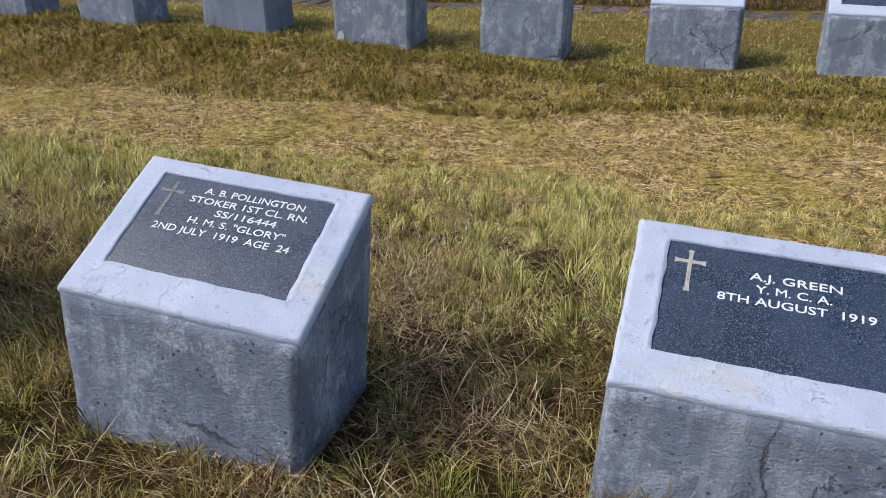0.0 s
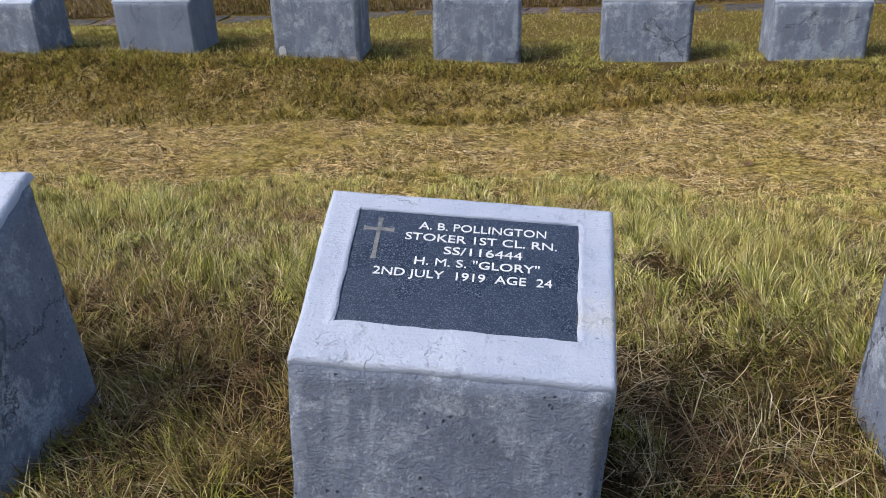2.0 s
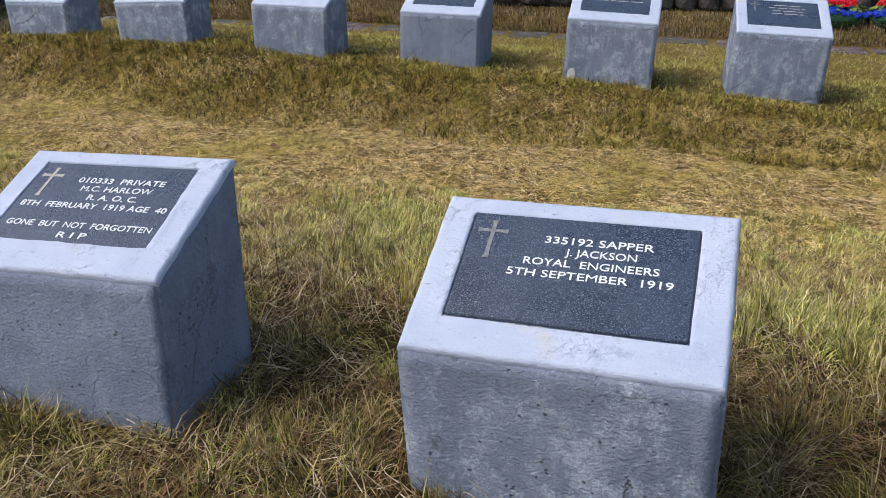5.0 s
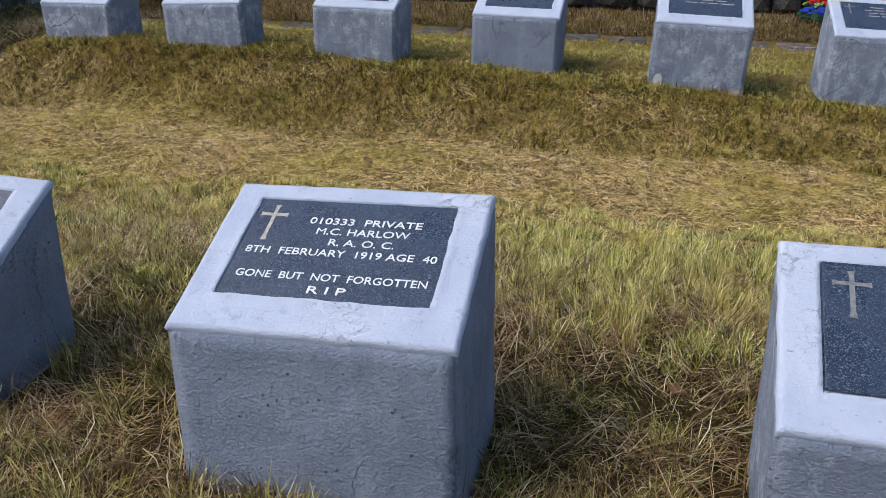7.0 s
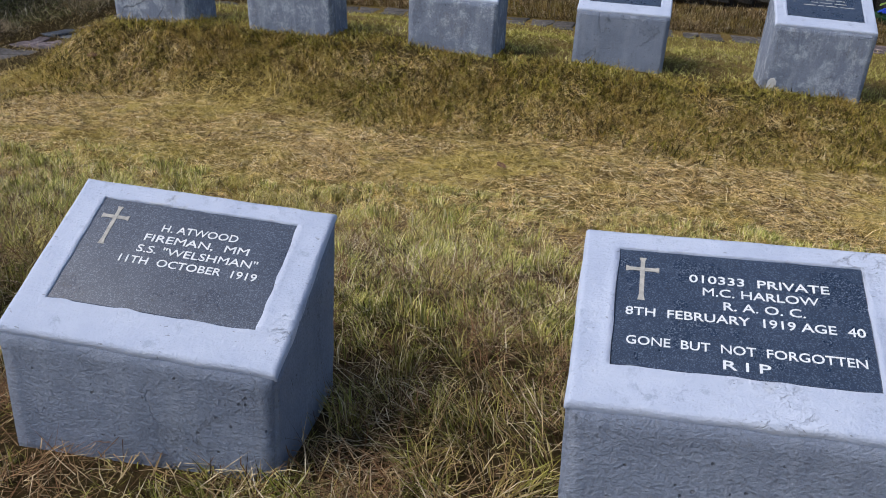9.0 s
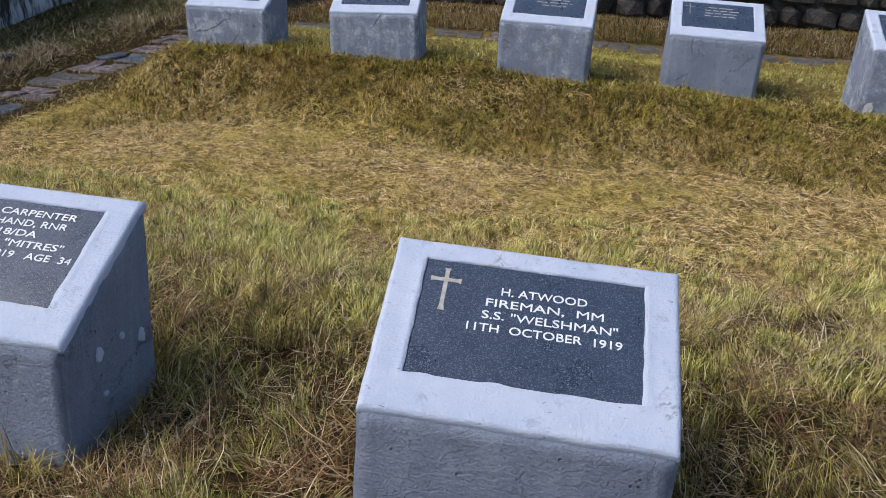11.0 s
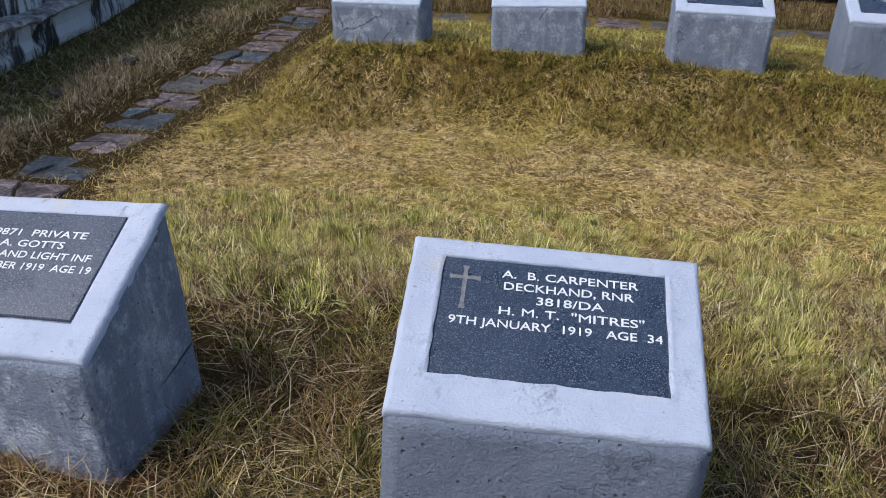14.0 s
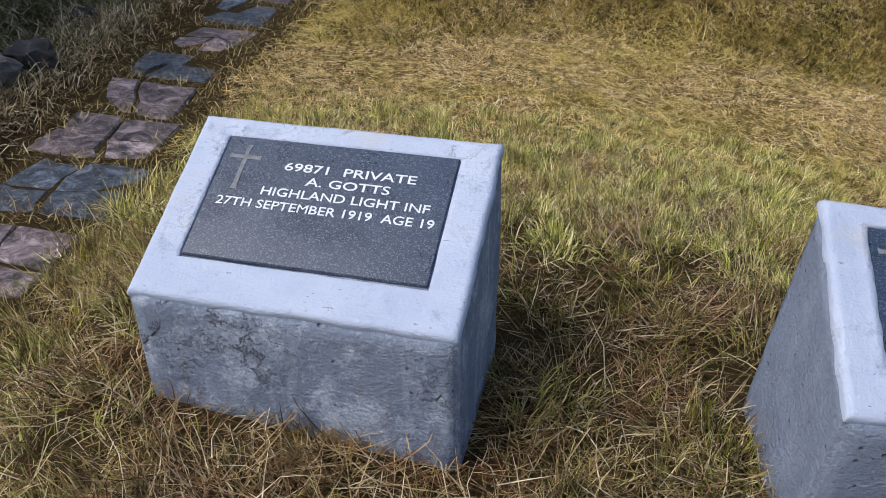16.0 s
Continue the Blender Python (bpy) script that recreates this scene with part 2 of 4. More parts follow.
ROCK = rock_material("dark_rock", (0.022, 0.02, 0.019), (0.075, 0.07, 0.066), (0.21, 0.2, 0.19))
LEAF = plain_material("dead_leaf_brown", (0.10, 0.05, 0.025), (0.26, 0.135, 0.07), 40, 0.7, 0.3)
PETAL_RED = plain_material("red_petals", (0.55, 0.012, 0.02), (0.78, 0.03, 0.05), 60, 0.6, 0.2)
PETAL_BLUE = plain_material("blue_petals", (0.015, 0.04, 0.42), (0.04, 0.10, 0.68), 60, 0.6, 0.2)
SPRIG = plain_material("light_green_sprig", (0.20, 0.32, 0.05), (0.36, 0.48, 0.12), 60, 0.6, 0.2)
FIR = plain_material("dark_green_base", (0.006, 0.03, 0.012), (0.02, 0.075, 0.03), 60, 0.7, 0.4)


def stained_wall_material():
    """Old concrete: black mould, lime runs, grey patches."""
    m = Mat("mouldy_concrete", rough=0.9, spec=0.25)
    v = m.coords()
    f = m.noise(v, 2.0, 7, 0.7, 0.6)
    run = m.noise(m.coords((1, 1, 0.3)), 2.6, 8, 0.75, 0.4)
    c = m.ramp(f, [(0.3, (0.02, 0.021, 0.022)), (0.52, (0.07, 0.07, 0.07)), (0.72, (0.20, 0.185, 0.155))])
    c = m.mix(m.ramp(run, [(0.47, 0.0), (0.54, 0.9)]), c, (0.66, 0.68, 0.70))
    m.color(c)
    m.bump(m.noise(v, 25, 6, 0.7), 0.7, 0.015)
    return m.m


MOULD = stained_wall_material()
RIM = plain_material("lime_rim", (0.05, 0.046, 0.04), (0.5, 0.5, 0.5), 14, 0.9, 0.9)


# ---- builders ----
def as_mesh(name, bm, material=None, smooth=False):
    me = bpy.data.meshes.new(name)
    bm.normal_update()
    bm.to_mesh(me)
    bm.free()
    if material:
        me.materials.append(material)
    if smooth:
        for p in me.polygons:
            p.use_smooth = True
    return me


def part(name, bm, material, parent, label=""):
    """One mesh object under a thing or under a part; bm may be a finished mesh."""
    me = bm if isinstance(bm, bpy.types.Mesh) else as_mesh(name, bm, material)
    ob = new(name, me)
    ob.parent = parent
    if label:
        ob["label"] = label
    return ob


def box_bm(x0, x1, y0, y1, z0, z1, bevel=0.0, seg=1):
    bm = bmesh.new()
    bmesh.ops.create_cube(bm, size=1.0)
    for v in bm.verts:
        v.co = Vector((x0 + (v.co.x + 0.5) * (x1 - x0), y0 + (v.co.y + 0.5) * (y1 - y0), z0 + (v.co.z + 0.5) * (z1 - z0)))
    if bevel:
        bmesh.ops.bevel(bm, geom=bm.edges[:], offset=bevel, segments=seg, affect="EDGES")
    return bm


def smooth01(a, b, v):
    k = np.clip((v - a) / (b - a), 0, 1)
    return k * k * (3 - 2 * k)


def height(x, y):
    """The ground's height."""
    x, y = np.asarray(x, float), np.asarray(y, float)
    front = -0.045 + 0.065 * smooth01(0.5, -0.8, x) + 0.06 * smooth01(-0.9, -2.3, x)
    back = -0.10 + 0.27 * smooth01(1.2, -4.6, x)
    trough = -0.11
    z = front + (trough - front) * smooth01(0.7, 1.9, y)
    z = z + (back - trough) * smooth01(3.15, 3.95, y)
    z = z + (-0.03 - back) * smooth01(4.9, 5.9, y)
    z = z + 0.13 * smooth01(6.64, 6.80, y)
    west = smooth01(-6.25, -6.75, x)
    low = -0.13 + 0.06 * smooth01(-7.25, -7.55, x) + 0.08 * smooth01(5.0, 6.6, y)
    z = z * (1 - west) + low * west
    z = z + 0.02 * np.sin(1.3 * x + 0.6 * y) * np.cos(1.1 * y - 0.4 * x) + 0.008 * np.sin(5.1 * x + 1.7) * np.sin(4.3 * y)
    far = smooth01(9, 25, np.hypot(x + 3, y - 3))
    return z * (1 - far)


# ---- ground ----
def stretch(lo, hi, step, far):
    mid = np.arange(lo, hi + step / 2, step)
    grow = [step * 1.35 ** k for k in range(1, 40)]
    out = np.cumsum(grow)
    out = out[out < far]
    return np.concatenate([(lo - out)[::-1], mid, hi + out])


def build_ground():
    xs, ys = stretch(-9.5, 4.0, 0.05, 420), stretch(-3.0, 8.5, 0.05, 420)
    gx, gy = np.meshgrid(xs, ys)
    co = np.stack([gx, gy, height(gx, gy)], -1).reshape(-1, 3)
    w = len(xs)
    i = (np.arange(len(ys) - 1)[:, None] * w + np.arange(w - 1)[None]).ravel()
    faces = np.stack([i, i + 1, i + w + 1, i + w], 1)
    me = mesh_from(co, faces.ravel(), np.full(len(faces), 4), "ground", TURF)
    ob = new("ground", me)
    tagged(ob, "mown cemetery turf of straw, thatch and thin grass", "ground", kind="structure")


def mesh_from(co, loops, counts, name, material, smooth=True):
    me = bpy.data.meshes.new(name)
    me.vertices.add(len(co))
    me.vertices.foreach_set("co", np.asarray(co, np.float32).ravel())
    me.loops.add(len(loops))
    me.loops.foreach_set("vertex_index", np.asarray(loops, np.int32))
    me.polygons.add(len(counts))
    me.polygons.foreach_set("loop_start", np.concatenate([[0], np.cumsum(counts)[:-1]]).astype(np.int32))
    me.update(calc_edges=True)
    me.validate()
    me.materials.append(material)
    if smooth:
        me.polygons.foreach_set("use_smooth", np.ones(len(counts), bool))
    return me


build_ground()

# ---- grave markers ----
W, D, RISE, DEEP = 0.58, 0.37, 0.185, 0.62
SLOPE = math.degrees(math.atan2(RISE, D))
RUN = math.hypot(D, RISE)
PW, PH, PFOOT = 0.4407, 0.2754, 0.0868


def body_mesh(seed, material):
    """The cement block: upright sides, sloping top, uneven hand-rendered faces, rounded worn edges."""
    bm = bmesh.new()
    pts = [(x, y, z) for x in (-W / 2, W / 2) for y, z in ((0, -DEEP), (D, -DEEP), (D, RISE - 0.006), (0, -0.006))]
    vs = [bm.verts.new(p) for p in pts]
    for f in ((0, 1, 2, 3), (7, 6, 5, 4), (0, 3, 7, 4), (1, 5, 6, 2), (3, 2, 6, 7), (0, 4, 5, 1)):
        bm.faces.new([vs[i] for i in f])
    bmesh.ops.recalc_face_normals(bm, faces=bm.faces[:])
    bmesh.ops.subdivide_edges(bm, edges=bm.edges[:], cuts=17, use_grid_fill=True)
    rng = random.Random(seed)
    off = Vector((rng.uniform(-50, 50), rng.uniform(-50, 50), rng.uniform(-50, 50)))
    edges = [e for e in bm.edges if len(e.link_faces) == 2 and e.calc_face_angle(0) > 0.5]
    bmesh.ops.bevel(bm, geom=edges, offset=0.009, segments=3, affect="EDGES", clamp_overlap=True)
    for v in bm.verts:
        v.co += noise.noise_vector(v.co * 4 + off) * 0.0034 + noise.noise_vector(v.co * 15 + off) * 0.0018 + noise.noise_vector(v.co * 42 + off) * 0.0008
    return as_mesh("block", bm, material, True)


def surround_mesh(seed, slopped=True):
    """The painted margin round the plaque, with a hand-brushed, chipped outline."""
    bm = bmesh.new()
    rng = random.Random(seed)
    off = Vector((rng.uniform(-50, 50), rng.uniform(-50, 50), 0))
    nx, ny = 40, 30
    xs = sorted(set([round(-W / 2 + W * i / nx, 5) for i in range(nx + 1)] + [-PW / 2 - 0.003, PW / 2 + 0.003, -W / 2 + 0.004, W / 2 - 0.004, -W / 2 + 0.010, W / 2 - 0.010]))
    ys = sorted(set([round(RUN * i / ny, 5) for i in range(ny + 1)] + [PFOOT - 0.003, PFOOT + PH + 0.003, 0.004, 0.010, RUN - 0.004, RUN - 0.010]))
    hole = lambda x, y: abs(x) < PW / 2 + 0.002 and PFOOT - 0.002 < y < PFOOT + PH + 0.002  # noqa: E731
    grid = {}

    def vert(i, j):
        if (i, j) not in grid:
            x, y = xs[i], ys[j]
            edge = abs(x) > W / 2 - 1e-4 or y < 1e-4 or y > RUN - 1e-4
            n = noise.noise_vector(Vector((x * 14, y * 14, 3)) + off)
            k = 0.0032 if edge else 0.0012
            near = max(0.0, min(W / 2 - abs(x), y, RUN - y))
            r = 0.010
            drop = r - math.sqrt(r * r - (r - near) ** 2) if near < r else 0.0
            dx = dy = 0.0
            lift = n.z * 0.0012
            if slopped and not edge and abs(x) < PW / 2 + 0.006 and PFOOT - 0.006 < y < PFOOT + PH + 0.006:
                # paint slopped over the plaque's rim
                slop = 0.0015 + 0.0055 * max(0.0, noise.noise(Vector((x * 23, y * 23, 9)) + off) + 0.15)
                lift = 0.0036
                dx = -math.copysign(slop, x) if abs(x) > PW / 2 else 0.0
                dy = slop if y < PFOOT else -slop if y > PFOOT + PH else 0.0
            grid[i, j] = bm.verts.new((x + n.x * k + dx, y + n.y * k + dy, 0.0025 - drop + lift))
        return grid[i, j]

    for i in range(len(xs) - 1):
        for j in range(len(ys) - 1):
            if not hole((xs[i] + xs[i + 1]) / 2, (ys[j] + ys[j + 1]) / 2):
                bm.faces.new([vert(i, j), vert(i + 1, j), vert(i + 1, j + 1), vert(i, j + 1)])
    rim = [e for e in bm.edges if e.is_boundary]
    out = bmesh.ops.extrude_edge_only(bm, edges=rim)
    for v in out["geom"]:
        if isinstance(v, bmesh.types.BMVert):
            n = noise.noise(Vector((v.co.x * 30, v.co.y * 30, 7)) + off)
            v.co.z -= 0.010 + 0.007 * n
    bmesh.ops.recalc_face_normals(bm, faces=bm.faces[:])
    bm.transform(pose(0, 0, 0, SLOPE))
    return as_mesh("painted_surround", bm, PAINT, True)


def plaque_mesh():
    bm = box_bm(-PW / 2, PW / 2, PFOOT, PFOOT + PH, -0.02, 0.0035, 0.002)
    bm.transform(pose(0, 0, 0, SLOPE))
    return as_mesh("plaque", bm, GRANITE)


def on_plaque(u, v):
    """Plane coordinates on the slope: u to the right and v down, as shares of the plaque."""
    return -PW / 2 + u * PW, PFOOT + PH * (1 - v)


def outline(text):
    """A text in the built-in font, a little bolder, as a mesh with its vertices as an array."""
    cu = bpy.data.curves.new("glyph", "FONT")
    cu.body, cu.extrude, cu.offset = text, 0.02, 0.0 if set(text) & set("M4WN") else 0.007
    cu.resolution_u = 3
    ob = new("glyph", cu)
    bpy.context.view_layer.update()
    me = bpy.data.meshes.new_from_object(ob.evaluated_get(bpy.context.evaluated_depsgraph_get()))
    bpy.data.objects.remove(ob)
    bpy.data.curves.remove(cu)
    co = np.empty(len(me.vertices) * 3, np.float32)
    me.vertices.foreach_get("co", co)
    return me, co.reshape(-1, 3)


GLYPHS = {}


def glyph(c):
    """A character's mesh, its vertices and the width that it takes up in a line."""
    if c not in GLYPHS:
        wide, pair = outline("H" + c + "H")[1], outline("HH")[1]
        step = float(np.ptp(wide[:, 0]) - np.ptp(pair[:, 0]))
        GLYPHS[c] = (*(outline(c) if c != " " else (None, None)), step)
    return GLYPHS[c]


def letter_meshes(text, u0, u1, v, cap):
    """A line of raised capitals between two shares of the plaque's width, letter by letter."""
    x0, y = on_plaque(u0, v)
    x1, _ = on_plaque(u1, v)
    turn = np.array(pose(0, 0, 0, SLOPE).to_3x3())
    pen, placed = 0.0, []
    for c in text:
        me, co, step = glyph(c)
        if me:
            placed.append((me, co + np.array((pen, 0, 0))))
        pen += step
    lo, hi = placed[0][1][:, 0].min(), placed[-1][1][:, 0].max()
    made = []
    for source, co in placed:
        me = source.copy()
        out = np.empty_like(co)
        out[:, 0] = x0 + (co[:, 0] - lo) / (hi - lo) * (x1 - x0)
        out[:, 1] = y + (co[:, 1] / 0.70 - 0.5) * cap
        out[:, 2] = 0.0036 + (co[:, 2] > 0) * 0.0012
        me.vertices.foreach_set("co", (out @ turn.T).astype(np.float32).ravel())
        me.materials.clear()
        me.materials.append(LETTER)
        me.name = "letter"
        made.append(me)
    return made


def bar_mesh(u0, u1, v, cap):
    """A word too small to read, as a plain bar."""
    x0, y = on_plaque(u0, v)
    x1, _ = on_plaque(u1, v)
    bm = box_bm(x0, x1, y - cap / 2, y + cap / 2, 0.0036, 0.0048)
    bm.transform(pose(0, 0, 0, SLOPE))
    return as_mesh("inscription_word", bm, FADED)


def cross_mesh(material):
    """A Latin cross with flared ends, standing a hair proud."""
    bm = bmesh.new()
    cx, top = on_plaque(0.104, 0.075)
    _, foot = on_plaque(0.104, 0.455)
    _, mid = on_plaque(0.104, 0.18)
    a, w, fl = 0.031, 0.0042, 0.0068
    ring = [(-fl, foot), (fl, foot), (w, foot + 0.014), (w, mid - w), (a - 0.008, mid - w), (a, mid - fl), (a, mid + fl), (a - 0.008, mid + w),
            (w, mid + w), (w, top - 0.008), (fl, top), (-fl, top), (-w, top - 0.008), (-w, mid + w), (-a + 0.008, mid + w), (-a, mid + fl),
            (-a, mid - fl), (-a + 0.008, mid - w), (-w, mid - w), (-w, foot + 0.014)]
    f = bm.faces.new([bm.verts.new((cx + x, y, 0.0046)) for x, y in ring])
    ex = bmesh.ops.extrude_face_region(bm, geom=[f])
    for v in ex["geom"]:
        if isinstance(v, bmesh.types.BMVert):
            v.co.z -= 0.002
    bmesh.ops.recalc_face_normals(bm, faces=bm.faces[:])
    bm.transform(pose(0, 0, 0, SLOPE))
    return as_mesh("cross", bm, material)


BODY_OF = [CEMENT_STREAKED, CEMENT_STREAKED, CEMENT_LIMED, CEMENT_BRUSHED, CEMENT_BRUSHED, CEMENT_BRUSHED, CEMENT_STREAKED]
BODIES = [body_mesh(k, BODY_OF[k]) for k in range(7)]
SURROUNDS = [surround_mesh(k, k not in (2, 6)) for k in range(7)]
PLAQUE, CREAM_CROSS, GREY_CROSS = plaque_mesh(), cross_mesh(CREAM), cross_mesh(GREY_CUT)
FOOTPRINTS = []


def marker(k, x, y, z, yaw, lean, tilt, label, group, wide=1.0):
    """A grave marker; x, y, z is the middle of its front top edge."""
    base = new("grave_marker")
    base.matrix_world = pose(x, y, z, tilt, -lean, yaw)
    base.scale.x = wide
    tagged(base, label, "grave marker", group)
    part("block", BODIES[k % 7], None, base)
    part("painted_surround", SURROUNDS[k % 7], None, base, "pale chipped paint round the plaque")
    slab = part("plaque", PLAQUE, None, base, "dark flecked granite plaque")
    part("cross", CREAM_CROSS if k in (0, 3, 4) else GREY_CROSS, None, slab, "pale cut cross" if k in (0, 3, 4) else "grey cut cross")
    FOOTPRINTS.append((x, y, math.radians(yaw)))
    return slab


def bare_patch(slab, seed, x, z, w, h, material, label):
    """A thin scab of bare render or lime on a marker's front."""
    rng = random.Random(seed)
    bm = bmesh.new()
    n = 22
    ring = []
    for i in range(n):
        a = 6.283 * i / n
        k = rng.uniform(0.72, 1.0)
        ring.append((x + math.cos(a) * w * k, z + math.sin(a) * h * k))
    outer = [bm.verts.new((px, -0.001, pz)) for px, pz in ring]
    inner = [bm.verts.new((x + (px - x) * 0.9, -0.004 - rng.uniform(0, 0.001), z + (pz - z) * 0.9)) for px, pz in ring]
    for i in range(n):
        bm.faces.new([outer[i], outer[(i + 1) % n], inner[(i + 1) % n], inner[i]])
    bm.faces.new(inner)
    bmesh.ops.recalc_face_normals(bm, faces=bm.faces[:])
    part("bare_patch", bm, material, slab.parent, label)


def side_dab(slab, seed, y, z, w, h, material):
    """A thin uneven dab of pale paint on a marker's side."""
    rng = random.Random(seed)
    bm = bmesh.new()
    n = 14
    ring = [(math.cos(6.283 * i / n) * w * rng.uniform(0.6, 1.0), math.sin(6.283 * i / n) * h * rng.uniform(0.6, 1.0)) for i in range(n)]
    outer = [bm.verts.new((W / 2 - 0.002, y + a, z + b)) for a, b in ring]
    inner = [bm.verts.new((W / 2 + 0.0042, y + a * 0.8, z + b * 0.8)) for a, b in ring]
    for i in range(n):
        bm.faces.new([outer[i], outer[(i + 1) % n], inner[(i + 1) % n], inner[i]])
    bm.faces.new(inner)
    bmesh.ops.recalc_face_normals(bm, faces=bm.faces[:])
    part("paint_dab", bm, material, slab.parent, "pale paint dab")


LIME = plain_material("lime_scab", (0.42, 0.42, 0.43), (0.66, 0.66, 0.66), 25, 0.9, 0.5)

# Inscriptions: text, left and right as shares of the plaque's width; rows are numbered down the plaque.
ROW_AT = [0.115, 0.222, 0.33, 0.44, 0.552, 0.67, 0.79, 0.91]
FRONT = [
    ((1.157, 0.15, 0.246, 3.4, -4.2, 0), [(1, "A.J. GREEN", 0.37, 0.76), (2, "Y. M. C. A.", 0.40, 0.72), (3, "8TH AUGUST  1919", 0.24, 0.90)]),
    ((0.002, -0.009, 0.339, 3.8, -5.5, -1.1), [(0, "A. B. POLLINGTON", 0.283, 0.856), (1, "STOKER 1ST CL. RN.", 0.228, 0.906), (2, "SS/116444", 0.409, 0.756), (3, "H. M. S. \"GLORY\"", 0.287, 0.834), (4, "2ND JULY  1919  AGE  24", 0.115, 0.89)]),
    ((-1.263, -0.057, 0.395, -2.6, 2.1, 1.2), [(1, "335192 SAPPER", 0.349, 0.821), (2, "J. JACKSON", 0.45, 0.755), (3, "ROYAL  ENGINEERS", 0.277, 0.856), (4, "5TH SEPTEMBER  1919", 0.215, 0.919)]),
    ((-2.395, -0.053, 0.445, 1.05, 2.1, -4.2), [(1, "010333  PRIVATE", 0.299, 0.857), (2, "M.C. HARLOW", 0.354, 0.811), (3, "R. A. O. C.", 0.436, 0.754), (4, "8TH  FEBRUARY  1919 AGE  40", 0.044, 0.971), (6, "GONE  BUT  NOT  FORGOTTEN", 0.054, 0.959), (7, "R I P", 0.428, 0.606)]),
    ((-3.516, -0.021, 0.362, 3.15, -2.4, 0.5), [(1, "H. ATWOOD", 0.361, 0.746), (2, "FIREMAN,  MM", 0.299, 0.822), (3, "S.S. \"WELSHMAN\"", 0.289, 0.887), (4, "11TH  OCTOBER  1919", 0.23, 0.908)]),
    ((-4.718, -0.017, 0.39, 2.1, -1.6, -1.0), [(0, "A.  B. CARPENTER", 0.269, 0.881), (1, "DECKHAND, RNR", 0.282, 0.859), (2, "3818/DA", 0.431, 0.729), (3, "H. M. T.  \"MITRES\"", 0.27, 0.903), (4, "9TH JANUARY  1919   AGE  34", 0.055, 0.979)]),
    ((-5.913, 0.05, 0.368, -5.5, 4.4, 1.0), [(1, "69871  PRIVATE", 0.289, 0.85), (2, "A. GOTTS", 0.40, 0.756), (3, "HIGHLAND LIGHT INF", 0.228, 0.934), (4, "27TH SEPTEMBER 1919  AGE 19", 0.054, 0.966)]),
]
LABELS = [
    "grey cement grave marker with mottled front and engraved granite plaque",
    "leaning grey cement grave marker with cracked and lime-streaked front",
    "grey cement grave marker with chipped paint below the plaque",
    "tall grey cement grave marker with six-line granite plaque",
    "grey cement grave marker with smooth pale margin, in long grass",
    "grey cement grave marker with plain grey sides, in long grass",
    "low streaked cement grave marker beside the paved path",
]
WIDE = [1.0, 0.991, 1.08, 0.984, 1.017, 1.003, 1.051]
for k, (place, lines) in enumerate(FRONT):
    slab = marker(k, *place, LABELS[k], "grave markers of the near row", WIDE[k])
    if k == 5:
        for n, (y, z, w, h) in enumerate(((0.13, -0.085, 0.017, 0.024), (0.225, -0.09, 0.010, 0.013), (0.31, -0.135, 0.014, 0.026), (0.14, -0.19, 0.012, 0.009))):
            side_dab(slab, n, y, z, w, h, PAINT)
    if k in (2, 6):
        slab.location = (0, 0.0036, 0.0018)
    for row, text, u0, u1 in lines:
        for me in letter_meshes(text, u0, u1, ROW_AT[row], 0.0185):
            part("letter", me, None, slab)

BACK = [
    (2.74, 4.5, 0.275, 1, 1, 0), (1.635, 4.455, 0.272, 0.4, -1.8, 0), (0.571, 4.489, 0.309, 1.2, -1.3, 0), (-0.525, 4.315, 0.374, 5, -2.5, 0), (-1.584, 4.168, 0.439, 2.3, -2.2, 0),
    (-2.769, 4.238, 0.438, -0.4, -1.0, 0), (-3.825, 4.062, 0.477, -0.8, -0.8, 0), (-4.933, 4.036, 0.472, 3.7, 2.1, 0), (-5.96, 4.045, 0.44, -3, 1, 0),
]
rng = random.Random(4)
for k, place in enumerate(BACK):
    slab = marker((0, 1, 0, 6, 1, 5, 2, 6, 2)[k], *place, "weathered grey cement grave marker on a grassy mound", "grave markers of the far row")
    if k == 4:
        bare_patch(slab, 7, -0.235, -0.36, 0.035, 0.05, LIME, "white lime scab")
    for row in range(1, rng.choice((5, 5, 6))):
        u = 0.56 - rng.uniform(0.17, 0.36)
        end = 1.12 - u
        while u < end - 0.04:
            wide = min(rng.uniform(0.07, 0.2), end - u)
            part("inscription_word", bar_mesh(u, u + wide, ROW_AT[row] - 0.04, 0.008), None, slab, "small faded lettering")
            u += wide + 0.03


# ---- paving ----
SLAB_BOXES = []


